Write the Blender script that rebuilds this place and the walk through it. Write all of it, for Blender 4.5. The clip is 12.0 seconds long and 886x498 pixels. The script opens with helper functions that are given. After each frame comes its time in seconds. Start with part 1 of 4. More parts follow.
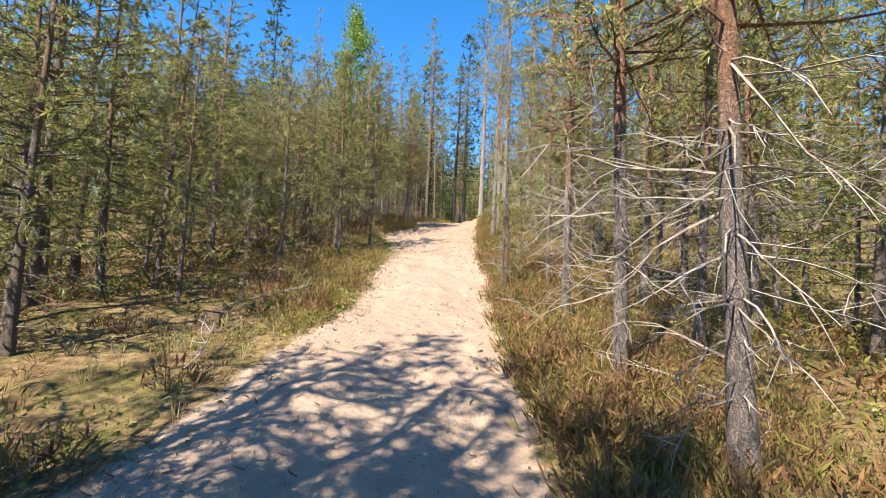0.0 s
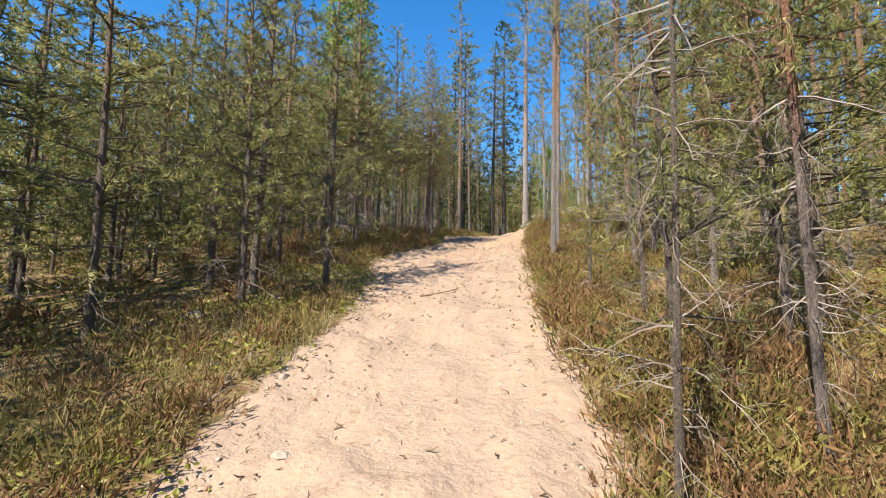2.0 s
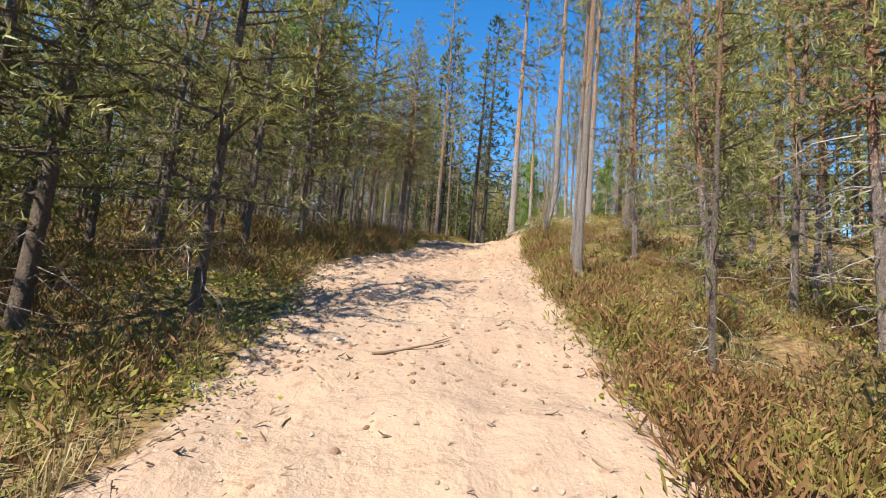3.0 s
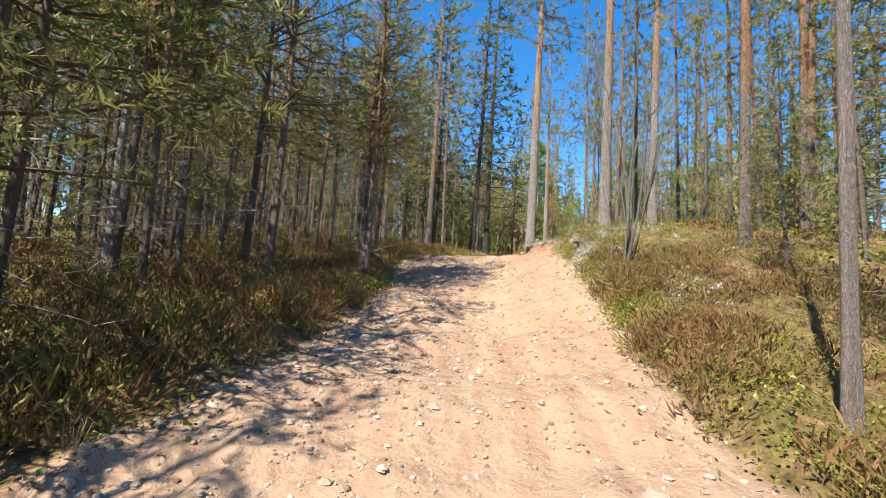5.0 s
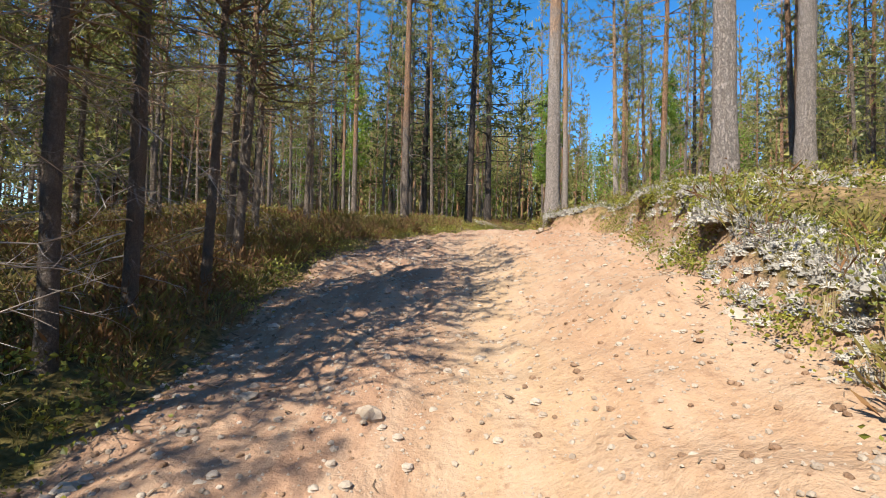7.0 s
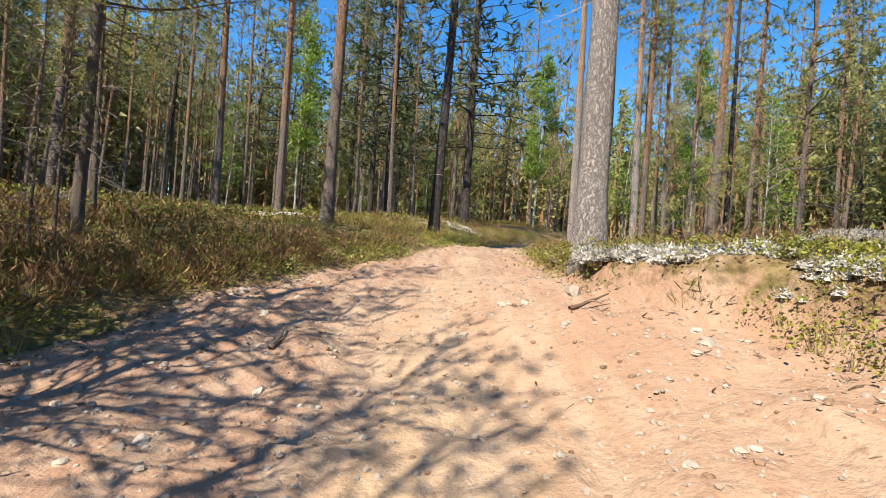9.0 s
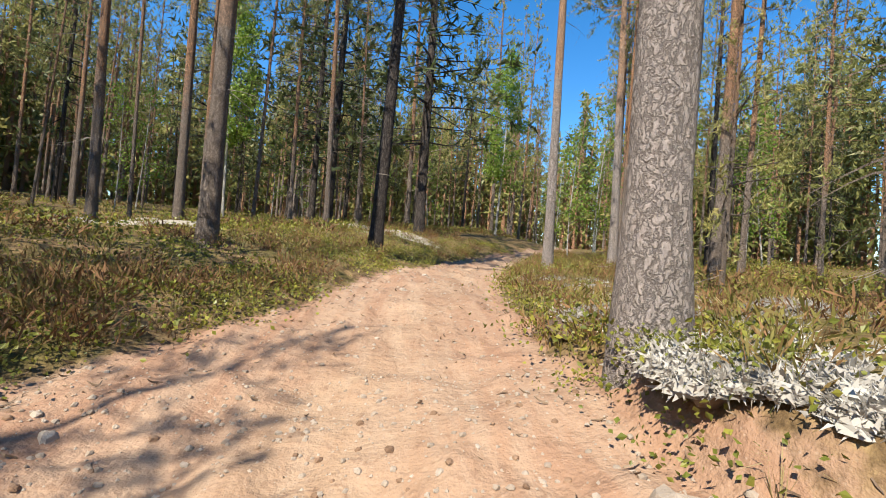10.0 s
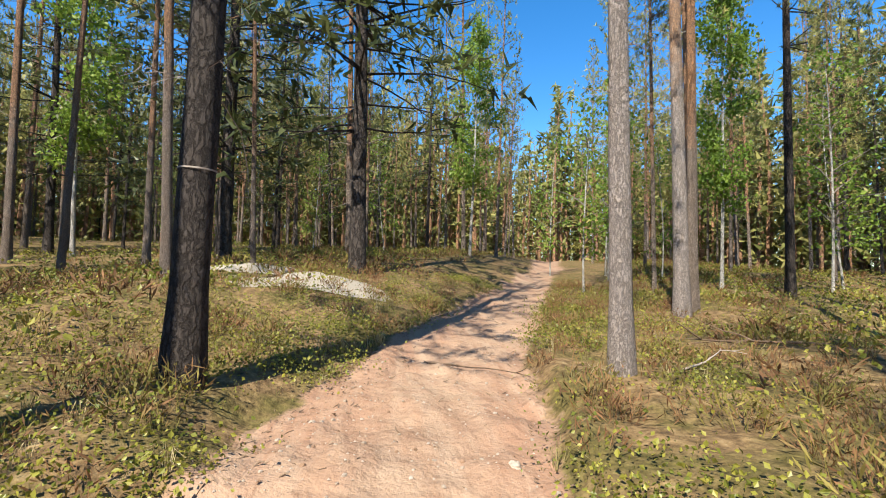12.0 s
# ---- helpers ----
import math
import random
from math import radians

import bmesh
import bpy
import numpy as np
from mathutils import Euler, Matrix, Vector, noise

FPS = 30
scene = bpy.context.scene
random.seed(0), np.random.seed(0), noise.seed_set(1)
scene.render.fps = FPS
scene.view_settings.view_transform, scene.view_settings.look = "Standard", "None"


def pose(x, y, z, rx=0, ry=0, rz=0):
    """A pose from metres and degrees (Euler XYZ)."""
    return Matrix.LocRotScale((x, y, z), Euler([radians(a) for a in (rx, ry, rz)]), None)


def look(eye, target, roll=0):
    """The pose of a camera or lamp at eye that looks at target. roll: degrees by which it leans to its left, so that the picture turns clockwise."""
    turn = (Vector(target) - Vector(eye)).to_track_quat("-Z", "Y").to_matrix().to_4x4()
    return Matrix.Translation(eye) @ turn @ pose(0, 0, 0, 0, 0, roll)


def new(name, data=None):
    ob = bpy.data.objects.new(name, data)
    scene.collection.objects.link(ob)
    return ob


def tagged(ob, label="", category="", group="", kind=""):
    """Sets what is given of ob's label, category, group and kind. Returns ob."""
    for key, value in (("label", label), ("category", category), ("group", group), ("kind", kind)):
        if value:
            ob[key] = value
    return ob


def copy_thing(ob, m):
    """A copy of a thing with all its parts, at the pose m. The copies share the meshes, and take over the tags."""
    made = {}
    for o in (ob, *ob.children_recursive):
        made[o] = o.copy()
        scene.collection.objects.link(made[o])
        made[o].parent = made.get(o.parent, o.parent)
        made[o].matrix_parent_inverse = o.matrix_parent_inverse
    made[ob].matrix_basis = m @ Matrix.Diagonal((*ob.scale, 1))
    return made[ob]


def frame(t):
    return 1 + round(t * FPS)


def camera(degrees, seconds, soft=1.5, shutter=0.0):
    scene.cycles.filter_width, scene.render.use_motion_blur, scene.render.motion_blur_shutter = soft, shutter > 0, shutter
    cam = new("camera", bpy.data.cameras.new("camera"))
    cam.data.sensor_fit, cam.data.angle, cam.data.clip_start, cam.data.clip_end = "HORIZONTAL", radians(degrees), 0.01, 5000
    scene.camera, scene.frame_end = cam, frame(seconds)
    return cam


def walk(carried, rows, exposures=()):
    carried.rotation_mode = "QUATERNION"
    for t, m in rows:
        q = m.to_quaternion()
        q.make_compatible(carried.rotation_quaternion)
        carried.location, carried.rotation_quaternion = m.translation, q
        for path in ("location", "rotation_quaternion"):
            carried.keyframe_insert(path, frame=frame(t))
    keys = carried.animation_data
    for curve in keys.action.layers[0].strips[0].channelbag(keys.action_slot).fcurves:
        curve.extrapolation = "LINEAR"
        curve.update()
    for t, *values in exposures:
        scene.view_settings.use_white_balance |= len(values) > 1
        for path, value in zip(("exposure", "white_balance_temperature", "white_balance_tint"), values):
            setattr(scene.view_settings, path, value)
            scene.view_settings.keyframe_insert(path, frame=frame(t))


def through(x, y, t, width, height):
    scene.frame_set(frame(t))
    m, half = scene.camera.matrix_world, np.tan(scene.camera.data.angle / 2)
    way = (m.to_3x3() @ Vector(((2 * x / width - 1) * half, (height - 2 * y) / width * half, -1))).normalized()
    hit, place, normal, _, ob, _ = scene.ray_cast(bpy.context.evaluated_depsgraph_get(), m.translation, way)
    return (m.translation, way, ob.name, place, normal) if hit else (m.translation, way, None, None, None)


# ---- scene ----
cam = camera(87.8, 12.0, soft=1.0)
PATH = [
    (0, (0.383, -11.693, -2.186), (0.358, -9.701, -2.012), 2.8),
    (0.5, (0.336, -10.271, -2.04), (0.189, -8.279, -1.936), 1.5),
    (1, (0.457, -8.989, -1.827), (0.311, -6.999, -1.682), -1.0),
    (1.5, (0.524, -7.592, -1.656), (0.284, -5.616, -1.47), -2.0),
    (2, (0.545, -6.184, -1.383), (0.339, -4.208, -1.155), 1.3),
    (2.5, (0.295, -4.81, -1.237), (0.173, -2.832, -0.966), 4.7),
    (4.5, (0.08, 0.56, 0.112), (0.061, 2.554, 0.265), 4.4),
    (5, (-0.024, 1.912, 0.424), (-0.096, 3.897, 0.657), 4.1),
    (5.5, (0.08, 3.296, 0.64), (0.047, 5.288, 0.81), 4.2),
    (6, (0.288, 4.696, 0.88), (0.401, 6.688, 1.019), 3.7),
    (6.5, (0.504, 5.976, 1.2), (0.585, 7.972, 1.301), 3.5),
    (7, (0.472, 7.32, 1.408), (0.379, 9.317, 1.474), 1.6),
    (9, (0.843, 12.406, 2.306), (0.843, 14.406, 2.334), 4.4),
    (9.5, (0.978, 13.63, 2.501), (1.081, 15.627, 2.56), 3.3),
    (10, (1.112, 14.893, 2.722), (1.284, 16.885, 2.774), 4.6),
    (10.5, (1.167, 16.183, 2.959), (1.351, 18.175, 2.945), 3.6),
    (11, (1.387, 17.558, 3.174), (1.696, 19.534, 3.219), 2.1),
    (11.5, (1.672, 18.974, 3.369), (2.005, 20.946, 3.411), 2.5),
    (12, (1.881, 20.376, 3.595), (2.189, 22.35, 3.697), 1.3),
]
walk(cam, [(t, look(eye, target, roll)) for t, eye, target, roll in PATH], [(0, 1.42), (1.5, 1.18), (5, 1.2), (7, 1.04), (9, 1.14), (9.5, 0.97), (11, 1.1), (12, 1.15)])

# ---- light ----
SUN_EL, SUN_AZ = 47.0, 212.0          # degrees; azimuth clockwise from +y, so the light comes from behind and from the left
world = bpy.data.worlds.new("world")
scene.world = world
world.use_nodes = True
wn = world.node_tree.nodes
sky = wn.new("ShaderNodeTexSky")
sky.sky_type, sky.sun_disc = "NISHITA", False
sky.sun_elevation, sky.sun_rotation = radians(SUN_EL), radians(SUN_AZ)
sky.air_density, sky.dust_density, sky.ozone_density = 1.0, 0.1, 3.0
wn["Background"].inputs[1].default_value = 0.118
deep = wn.new("ShaderNodeHueSaturation")
deep.inputs["Saturation"].default_value = 1.34
world.node_tree.links.new(sky.outputs[0], deep.inputs["Color"])
world.node_tree.links.new(deep.outputs[0], wn["Background"].inputs[0])
sun = new("sun", bpy.data.lights.new("sun", "SUN"))
sun.data.energy, sun.data.angle, sun.data.color = 5.0, radians(0.5), (1.0, 0.925, 0.775)
sa, se = radians(SUN_AZ), radians(SUN_EL)
sun.matrix_world = look((math.sin(sa) * math.cos(se) * 60, math.cos(sa) * math.cos(se) * 60, math.sin(se) * 60), (0, 0, 0))


# ---- materials ----
def material(name):
    m = bpy.data.materials.new(name)
    m.use_nodes = True
    nt = m.node_tree
    return m, nt, nt.nodes["Principled BSDF"], nt.nodes["Material Output"]


def node(nt, kind, **values):
    n = nt.nodes.new(kind)
    for key, value in values.items():
        n.inputs[key.replace("_", " ")].default_value = value
    return n


def noise_tex(nt, coords, scale, detail=4.0, rough=0.6):
    n = node(nt, "ShaderNodeTexNoise", Scale=scale, Detail=detail, Roughness=rough)
    nt.links.new(coords, n.inputs["Vector"])
    return n.outputs[0]


def ramp(nt, value, stops):
    n = nt.nodes.new("ShaderNodeValToRGB")
    el = n.color_ramp.elements
    while len(el) < len(stops):
        el.new(0.5)
    for e, (p, c) in zip(el, stops):
        e.position, e.color = p, (*c, 1)
    nt.links.new(value, n.inputs[0])
    return n.outputs[0]


def mixed(nt, fac, a, b, how="MIX"):
    n = nt.nodes.new("ShaderNodeMix")
    n.data_type, n.blend_type = "RGBA", how
    for sock, v in ((n.inputs[0], fac), (n.inputs[6], a), (n.inputs[7], b)):
        if isinstance(v, bpy.types.NodeSocket):
            nt.links.new(v, sock)
        elif isinstance(v, (int, float)):
            sock.default_value = v
        else:
            sock.default_value = (*v, 1)
    return n.outputs[2]


def calc(nt, how, a, b=0.0, c=0.0):
    n = nt.nodes.new("ShaderNodeMath")
    n.operation = how
    for sock, v in zip(n.inputs, (a, b, c)):
        if isinstance(v, bpy.types.NodeSocket):
            nt.links.new(v, sock)
        else:
            sock.default_value = v
    return n.outputs[0]


def bumped(nt, bsdf, height, strength, distance=0.02):
    n = node(nt, "ShaderNodeBump", Strength=strength, Distance=distance)
    nt.links.new(height, n.inputs["Height"])
    nt.links.new(n.outputs[0], bsdf.inputs["Normal"])


def places(nt):
    return nt.nodes.new("ShaderNodeNewGeometry").outputs["Position"]


def object_coords(nt):
    return nt.nodes.new("ShaderNodeTexCoord").outputs["Object"]


def stretched(nt, coords, x, y, z):
    n = nt.nodes.new("ShaderNodeMapping")
    n.inputs["Scale"].default_value = (x, y, z)
    nt.links.new(coords, n.inputs["Vector"])
    return n.outputs[0]


def ground_material():
    m, nt, b, out = material("sandy_forest_ground")
    p = places(nt)
    edge = nt.nodes.new("ShaderNodeAttribute")
    edge.attribute_name = "trail"
    big, mid, fine = noise_tex(nt, p, 0.9, 5), noise_tex(nt, p, 6, 6), noise_tex(nt, p, 55, 5, 0.75)
    grit = node(nt, "ShaderNodeTexVoronoi", Scale=42.0)
    nt.links.new(p, grit.inputs["Vector"])
    sand = ramp(nt, big, [(0.3, (0.30, 0.195, 0.127)), (0.5, (0.37, 0.25, 0.165)), (0.7, (0.415, 0.297, 0.195))])
    sand = mixed(nt, ramp(nt, mid, [(0.4, (0, 0, 0)), (0.72, (0.8, 0.8, 0.8))]), sand, (0.285, 0.165, 0.105))
    yellow = nt.nodes.new("ShaderNodeAttribute")
    yellow.attribute_name = "ochre"
    sand = mixed(nt, calc(nt, "MULTIPLY", yellow.outputs["Fac"], 0.75), sand, (0.46, 0.335, 0.20))
    worn = nt.nodes.new("ShaderNodeAttribute")
    worn.attribute_name = "worn"
    sand = mixed(nt, calc(nt, "MULTIPLY", calc(nt, "SUBTRACT", 1.0, worn.outputs["Fac"]), 0.75), sand, (0.33, 0.19, 0.122))
    pale = nt.nodes.new("ShaderNodeAttribute")
    pale.attribute_name = "pale"
    sand = mixed(nt, calc(nt, "MULTIPLY", pale.outputs["Fac"], 0.65), sand, (0.37, 0.292, 0.226))
    streak = noise_tex(nt, stretched(nt, p, 5.5, 0.55, 1), 1.0, 5, 0.65)
    sand = mixed(nt, ramp(nt, streak, [(0.42, (0, 0, 0)), (0.62, (0.6, 0.6, 0.6))]), sand, (0.44, 0.325, 0.225))
    clod = noise_tex(nt, p, 15, 4, 0.65)
    sand = mixed(nt, ramp(nt, clod, [(0.56, (0, 0, 0)), (0.68, (0.6, 0.6, 0.6))]), sand, (0.235, 0.14, 0.09))
    sand = mixed(nt, ramp(nt, fine, [(0.32, (0.4, 0.4, 0.4)), (0.48, (0, 0, 0))]), sand, (0.32, 0.21, 0.14))
    sand = mixed(nt, ramp(nt, grit.outputs["Distance"], [(0.1, (0.3, 0.3, 0.3)), (0.25, (0, 0, 0))]), sand, (0.50, 0.40, 0.30))
    sand = mixed(nt, 1.0, sand, (0.86, 0.84, 0.85), "MULTIPLY")
    litter = ramp(nt, noise_tex(nt, p, 9, 6, 0.7), [(0.3, (0.035, 0.024, 0.014)), (0.45, (0.125, 0.08, 0.04)), (0.6, (0.24, 0.16, 0.078)), (0.75, (0.36, 0.275, 0.155))])
    moss = ramp(nt, noise_tex(nt, p, 18, 5), [(0.3, (0.045, 0.038, 0.013)), (0.7, (0.165, 0.132, 0.046))])
    floor = mixed(nt, ramp(nt, noise_tex(nt, p, 1.6, 4), [(0.42, (0, 0, 0)), (0.6, (1, 1, 1))]), litter, moss)
    wobble = calc(nt, "ADD", edge.outputs["Fac"], calc(nt, "MULTIPLY", calc(nt, "SUBTRACT", mid, 0.5), 0.9))
    colour = mixed(nt, ramp(nt, wobble, [(0.36, (0, 0, 0)), (0.56, (1, 1, 1))]), floor, sand)
    nt.links.new(colour, b.inputs["Base Color"])
    b.inputs["Roughness"].default_value = 0.95
    b.inputs["Specular IOR Level"].default_value = 0.15
    bumped(nt, b, calc(nt, "ADD", calc(nt, "MULTIPLY", mid, 1.6), calc(nt, "ADD", calc(nt, "MULTIPLY", clod, 0.9), calc(nt, "MULTIPLY", fine, 0.12))), 0.55, 0.05)
    return m


def bark_material(name, low, high, plate, turn_at=3.0, rough_scale=1.0):
    """Scaly bark: low colour near the ground, high colour above turn_at metres, dark furrows between long plates."""
    m, nt, b, out = material(name)
    p = object_coords(nt)
    z = nt.nodes.new("ShaderNodeSeparateXYZ")
    nt.links.new(p, z.inputs[0])
    plates = node(nt, "ShaderNodeTexVoronoi", Scale=36.0 * rough_scale)
    plates.feature = "DISTANCE_TO_EDGE"
    warp = node(nt, "ShaderNodeTexNoise", Scale=9.0, Detail=5.0, Roughness=0.7)
    nt.links.new(p, warp.inputs["Vector"])
    bent = nt.nodes.new("ShaderNodeVectorMath")
    bent.operation = "MULTIPLY_ADD"
    bent.inputs[1].default_value = (0.16, 0.16, 0.3)
    nt.links.new(warp.outputs["Color"], bent.inputs[0])
    nt.links.new(p, bent.inputs[2])
    nt.links.new(stretched(nt, bent.outputs[0], 1, 1, 0.33), plates.inputs["Vector"])
    grain = noise_tex(nt, stretched(nt, p, 1, 1, 0.35), 46, 6, 0.75)
    patch = noise_tex(nt, p, 3, 4)
    up = calc(nt, "ADD", calc(nt, "DIVIDE", z.outputs[2], turn_at), calc(nt, "MULTIPLY", calc(nt, "SUBTRACT", patch, 0.5), 0.8))
    base = mixed(nt, ramp(nt, up, [(0.75, (0, 0, 0)), (1.0, (1, 1, 1))]), low, high)
    base = mixed(nt, ramp(nt, grain, [(0.3, (0.6, 0.6, 0.6)), (0.65, (0, 0, 0))]), base, [c * 0.45 for c in low])
    base = mixed(nt, ramp(nt, patch, [(0.55, (0, 0, 0)), (0.75, (0.5, 0.5, 0.5))]), base, [c * 1.18 for c in low])
    base = mixed(nt, ramp(nt, plates.outputs["Distance"], [(0.0, (plate * 0.95,) * 3), (0.07, (plate * 0.6,) * 3), (0.17, (0, 0, 0))]), base, [c * 0.3 for c in low])
    shade = nt.nodes.new("ShaderNodeObjectInfo").outputs["Random"]
    base = mixed(nt, calc(nt, "MULTIPLY", shade, 0.22), base, [c * 0.5 for c in low])
    nt.links.new(base, b.inputs["Base Color"])
    b.inputs["Roughness"].default_value = 0.9
    b.inputs["Specular IOR Level"].default_value = 0.2
    bumped(nt, b, calc(nt, "ADD", calc(nt, "MULTIPLY", ramp(nt, plates.outputs["Distance"], [(0, (0, 0, 0)), (0.2, (1, 1, 1))]), plate), grain), 1.0, 0.03)
    return m


def leaf_material(name, stops, through=0.35, gloss=0.45, spread=0.25):
    """Leaves, needles and stems: the colour differs from piece to piece and from plant to plant, and some light shines through."""
    m, nt, b, out = material(name)
    piece = nt.nodes.new("ShaderNodeNewGeometry").outputs["Random Per Island"]
    plant = nt.nodes.new("ShaderNodeObjectInfo").outputs["Random"]
    patch = noise_tex(nt, places(nt), 1.1, 3)
    tone = nt.nodes.new("ShaderNodeAttribute")
    tone.attribute_name = "tone"
    piece = calc(nt, "ADD", calc(nt, "MULTIPLY", piece, 0.3), calc(nt, "MULTIPLY", tone.outputs["Fac"], 0.7))
    mix = calc(nt, "ADD", calc(nt, "MULTIPLY", piece, 0.55), calc(nt, "ADD", calc(nt, "MULTIPLY", plant, spread), calc(nt, "MULTIPLY", patch, 0.45 - spread)))
    colour = ramp(nt, mix, stops)
    nt.links.new(colour, b.inputs["Base Color"])
    b.inputs["Roughness"].default_value = gloss
    b.inputs["Specular IOR Level"].default_value = 0.3
    t = nt.nodes.new("ShaderNodeBsdfTranslucent")
    nt.links.new(colour, t.inputs["Color"])
    s = nt.nodes.new("ShaderNodeMixShader")
    s.inputs[0].default_value = through
    nt.links.new(b.outputs[0], s.inputs[1])
    nt.links.new(t.outputs[0], s.inputs[2])
    nt.links.new(s.outputs[0], out.inputs["Surface"])
    return m


def mottled_material(name, stops, scale, bump=0.6, rough=0.9):
    m, nt, b, out = material(name)
    p = places(nt)
    piece = nt.nodes.new("ShaderNodeNewGeometry").outputs["Random Per Island"]
    one = nt.nodes.new("ShaderNodeObjectInfo").outputs["Random"]
    n = noise_tex(nt, p, scale, 6, 0.7)
    v = calc(nt, "ADD", calc(nt, "MULTIPLY", n, 0.6), calc(nt, "ADD", calc(nt, "MULTIPLY", piece, 0.2), calc(nt, "MULTIPLY", one, 0.2)))
    nt.links.new(ramp(nt, v, stops), b.inputs["Base Color"])
    b.inputs["Roughness"].default_value = rough
    b.inputs["Specular IOR Level"].default_value = 0.2
    bumped(nt, b, n, bump, 0.02)
    return m


GROUND = ground_material()
BARK_PINE = bark_material("pine_bark", (0.34, 0.27, 0.225), (0.54, 0.275, 0.14), 0.85, 3.6)
BARK_GREY = bark_material("grey_pine_bark", (0.47, 0.40, 0.365), (0.56, 0.32, 0.18), 0.7, 4.6, 0.85)
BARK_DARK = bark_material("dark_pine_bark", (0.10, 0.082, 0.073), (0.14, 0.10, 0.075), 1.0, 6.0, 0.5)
BARK_RED = bark_material("red_pine_bark", (0.36, 0.29, 0.26), (0.50, 0.235, 0.12), 0.6, 1.9, 1.3)
BARK_YOUNG = bark_material("young_pine_bark", (0.30, 0.24, 0.20), (0.46, 0.265, 0.155), 0.5, 3.0, 1.6)
BARK_BIRCH = bark_material("birch_bark", (0.52, 0.49, 0.45), (0.60, 0.57, 0.53), 0.55, 2.0, 0.6)
BARK_SALLOW = bark_material("sallow_bark", (0.30, 0.27, 0.24), (0.33, 0.29, 0.24), 0.35, 2.0, 1.5)
TWIG = mottled_material("dead_twig", [(0.25, (0.14, 0.105, 0.085)), (0.5, (0.28, 0.23, 0.195)), (0.75, (0.46, 0.405, 0.355))], 14)
NEEDLE = leaf_material("pine_needles", [(0.12, (0.05, 0.06, 0.02)), (0.35, (0.155, 0.17, 0.052)), (0.6, (0.31, 0.30, 0.098)), (0.85, (0.47, 0.40, 0.145))], 0.4)
SPRUCE = leaf_material("spruce_needles", [(0.2, (0.04, 0.055, 0.02)), (0.6, (0.10, 0.12, 0.042)), (0.9, (0.18, 0.18, 0.062))])
BIRCH_LEAF = leaf_material("birch_leaves", [(0.2, (0.10, 0.17, 0.025)), (0.55, (0.19, 0.29, 0.045)), (0.9, (0.36, 0.44, 0.08))], 0.5)
HEATHER = leaf_material("heather_sprigs", [(0.12, (0.04, 0.027, 0.012)), (0.3, (0.13, 0.068, 0.032)), (0.46, (0.23, 0.12, 0.055)), (0.6, (0.13, 0.118, 0.03)), (0.76, (0.24, 0.195, 0.05)), (0.95, (0.36, 0.25, 0.11))], 0.15, 0.8, 0.0)
BERRY = leaf_material("lingonberry_leaves", [(0.15, (0.065, 0.085, 0.016)), (0.4, (0.155, 0.17, 0.03)), (0.65, (0.265, 0.25, 0.042)), (0.9, (0.38, 0.33, 0.065))], 0.3, 0.4, 0.0)
DRY_GRASS = leaf_material("dry_grass_blades", [(0.2, (0.17, 0.17, 0.055)), (0.5, (0.36, 0.29, 0.14)), (0.8, (0.50, 0.42, 0.25))], 0.35, 0.7, 0.0)
LICHEN = leaf_material("reindeer_lichen", [(0.15, (0.20, 0.18, 0.155)), (0.45, (0.36, 0.335, 0.30)), (0.8, (0.56, 0.53, 0.48))], 0.2, 0.9, 0.0)
STONE = mottled_material("granite", [(0.25, (0.24, 0.185, 0.14)), (0.5, (0.34, 0.28, 0.225)), (0.75, (0.46, 0.40, 0.34))], 25, 0.5)
SOIL = mottled_material("bare_soil", [(0.25, (0.15, 0.09, 0.057)), (0.5, (0.27, 0.17, 0.11)), (0.75, (0.38, 0.26, 0.175))], 22, 0.9)
ROTTEN = mottled_material("rotten_wood", [(0.25, (0.06, 0.04, 0.028)), (0.5, (0.14, 0.095, 0.065)), (0.75, (0.26, 0.19, 0.13))], 20)
SLAB = mottled_material("bare_rock", [(0.25, (0.20, 0.18, 0.15)), (0.5, (0.30, 0.265, 0.215)), (0.75, (0.38, 0.34, 0.28))], 3, 0.3)


# ---- meshes from arrays ----
def mesh_of(name, chunks, materials, smooth=False, tone=None):
    """One mesh from (vertices, faces, material index) chunks; the faces of a chunk all have the same number of corners."""
    vs, loops, starts, idx, base, at = [], [], [], [], 0, 0
    for v, f, k in chunks:
        if not len(f):
            continue
        vs.append(np.asarray(v, np.float32))
        f = np.asarray(f, np.int32)
        loops.append((f + base).ravel())
        n = f.shape[1]
        starts.append(at + np.arange(len(f), dtype=np.int32) * n)
        idx.append(np.full(len(f), k, np.int32))
        base += len(v)
        at += f.size
    me = bpy.data.meshes.new(name)
    co, lp, st, ix = np.concatenate(vs), np.concatenate(loops), np.concatenate(starts), np.concatenate(idx)
    me.vertices.add(len(co))
    me.vertices.foreach_set("co", co.ravel())
    me.loops.add(len(lp))
    me.loops.foreach_set("vertex_index", lp)
    me.polygons.add(len(st))
    me.polygons.foreach_set("loop_start", st)
    for m in materials:
        me.materials.append(m)
    me.polygons.foreach_set("material_index", ix)
    me.polygons.foreach_set("use_smooth", np.full(len(st), smooth))
    me.update(calc_edges=True)
    if tone is not None:        # a number for each tuft or plant, by which its colour differs
        me.attributes.new("tone", "FLOAT", "POINT").data.foreach_set("value", tone.astype(np.float32))
    return me


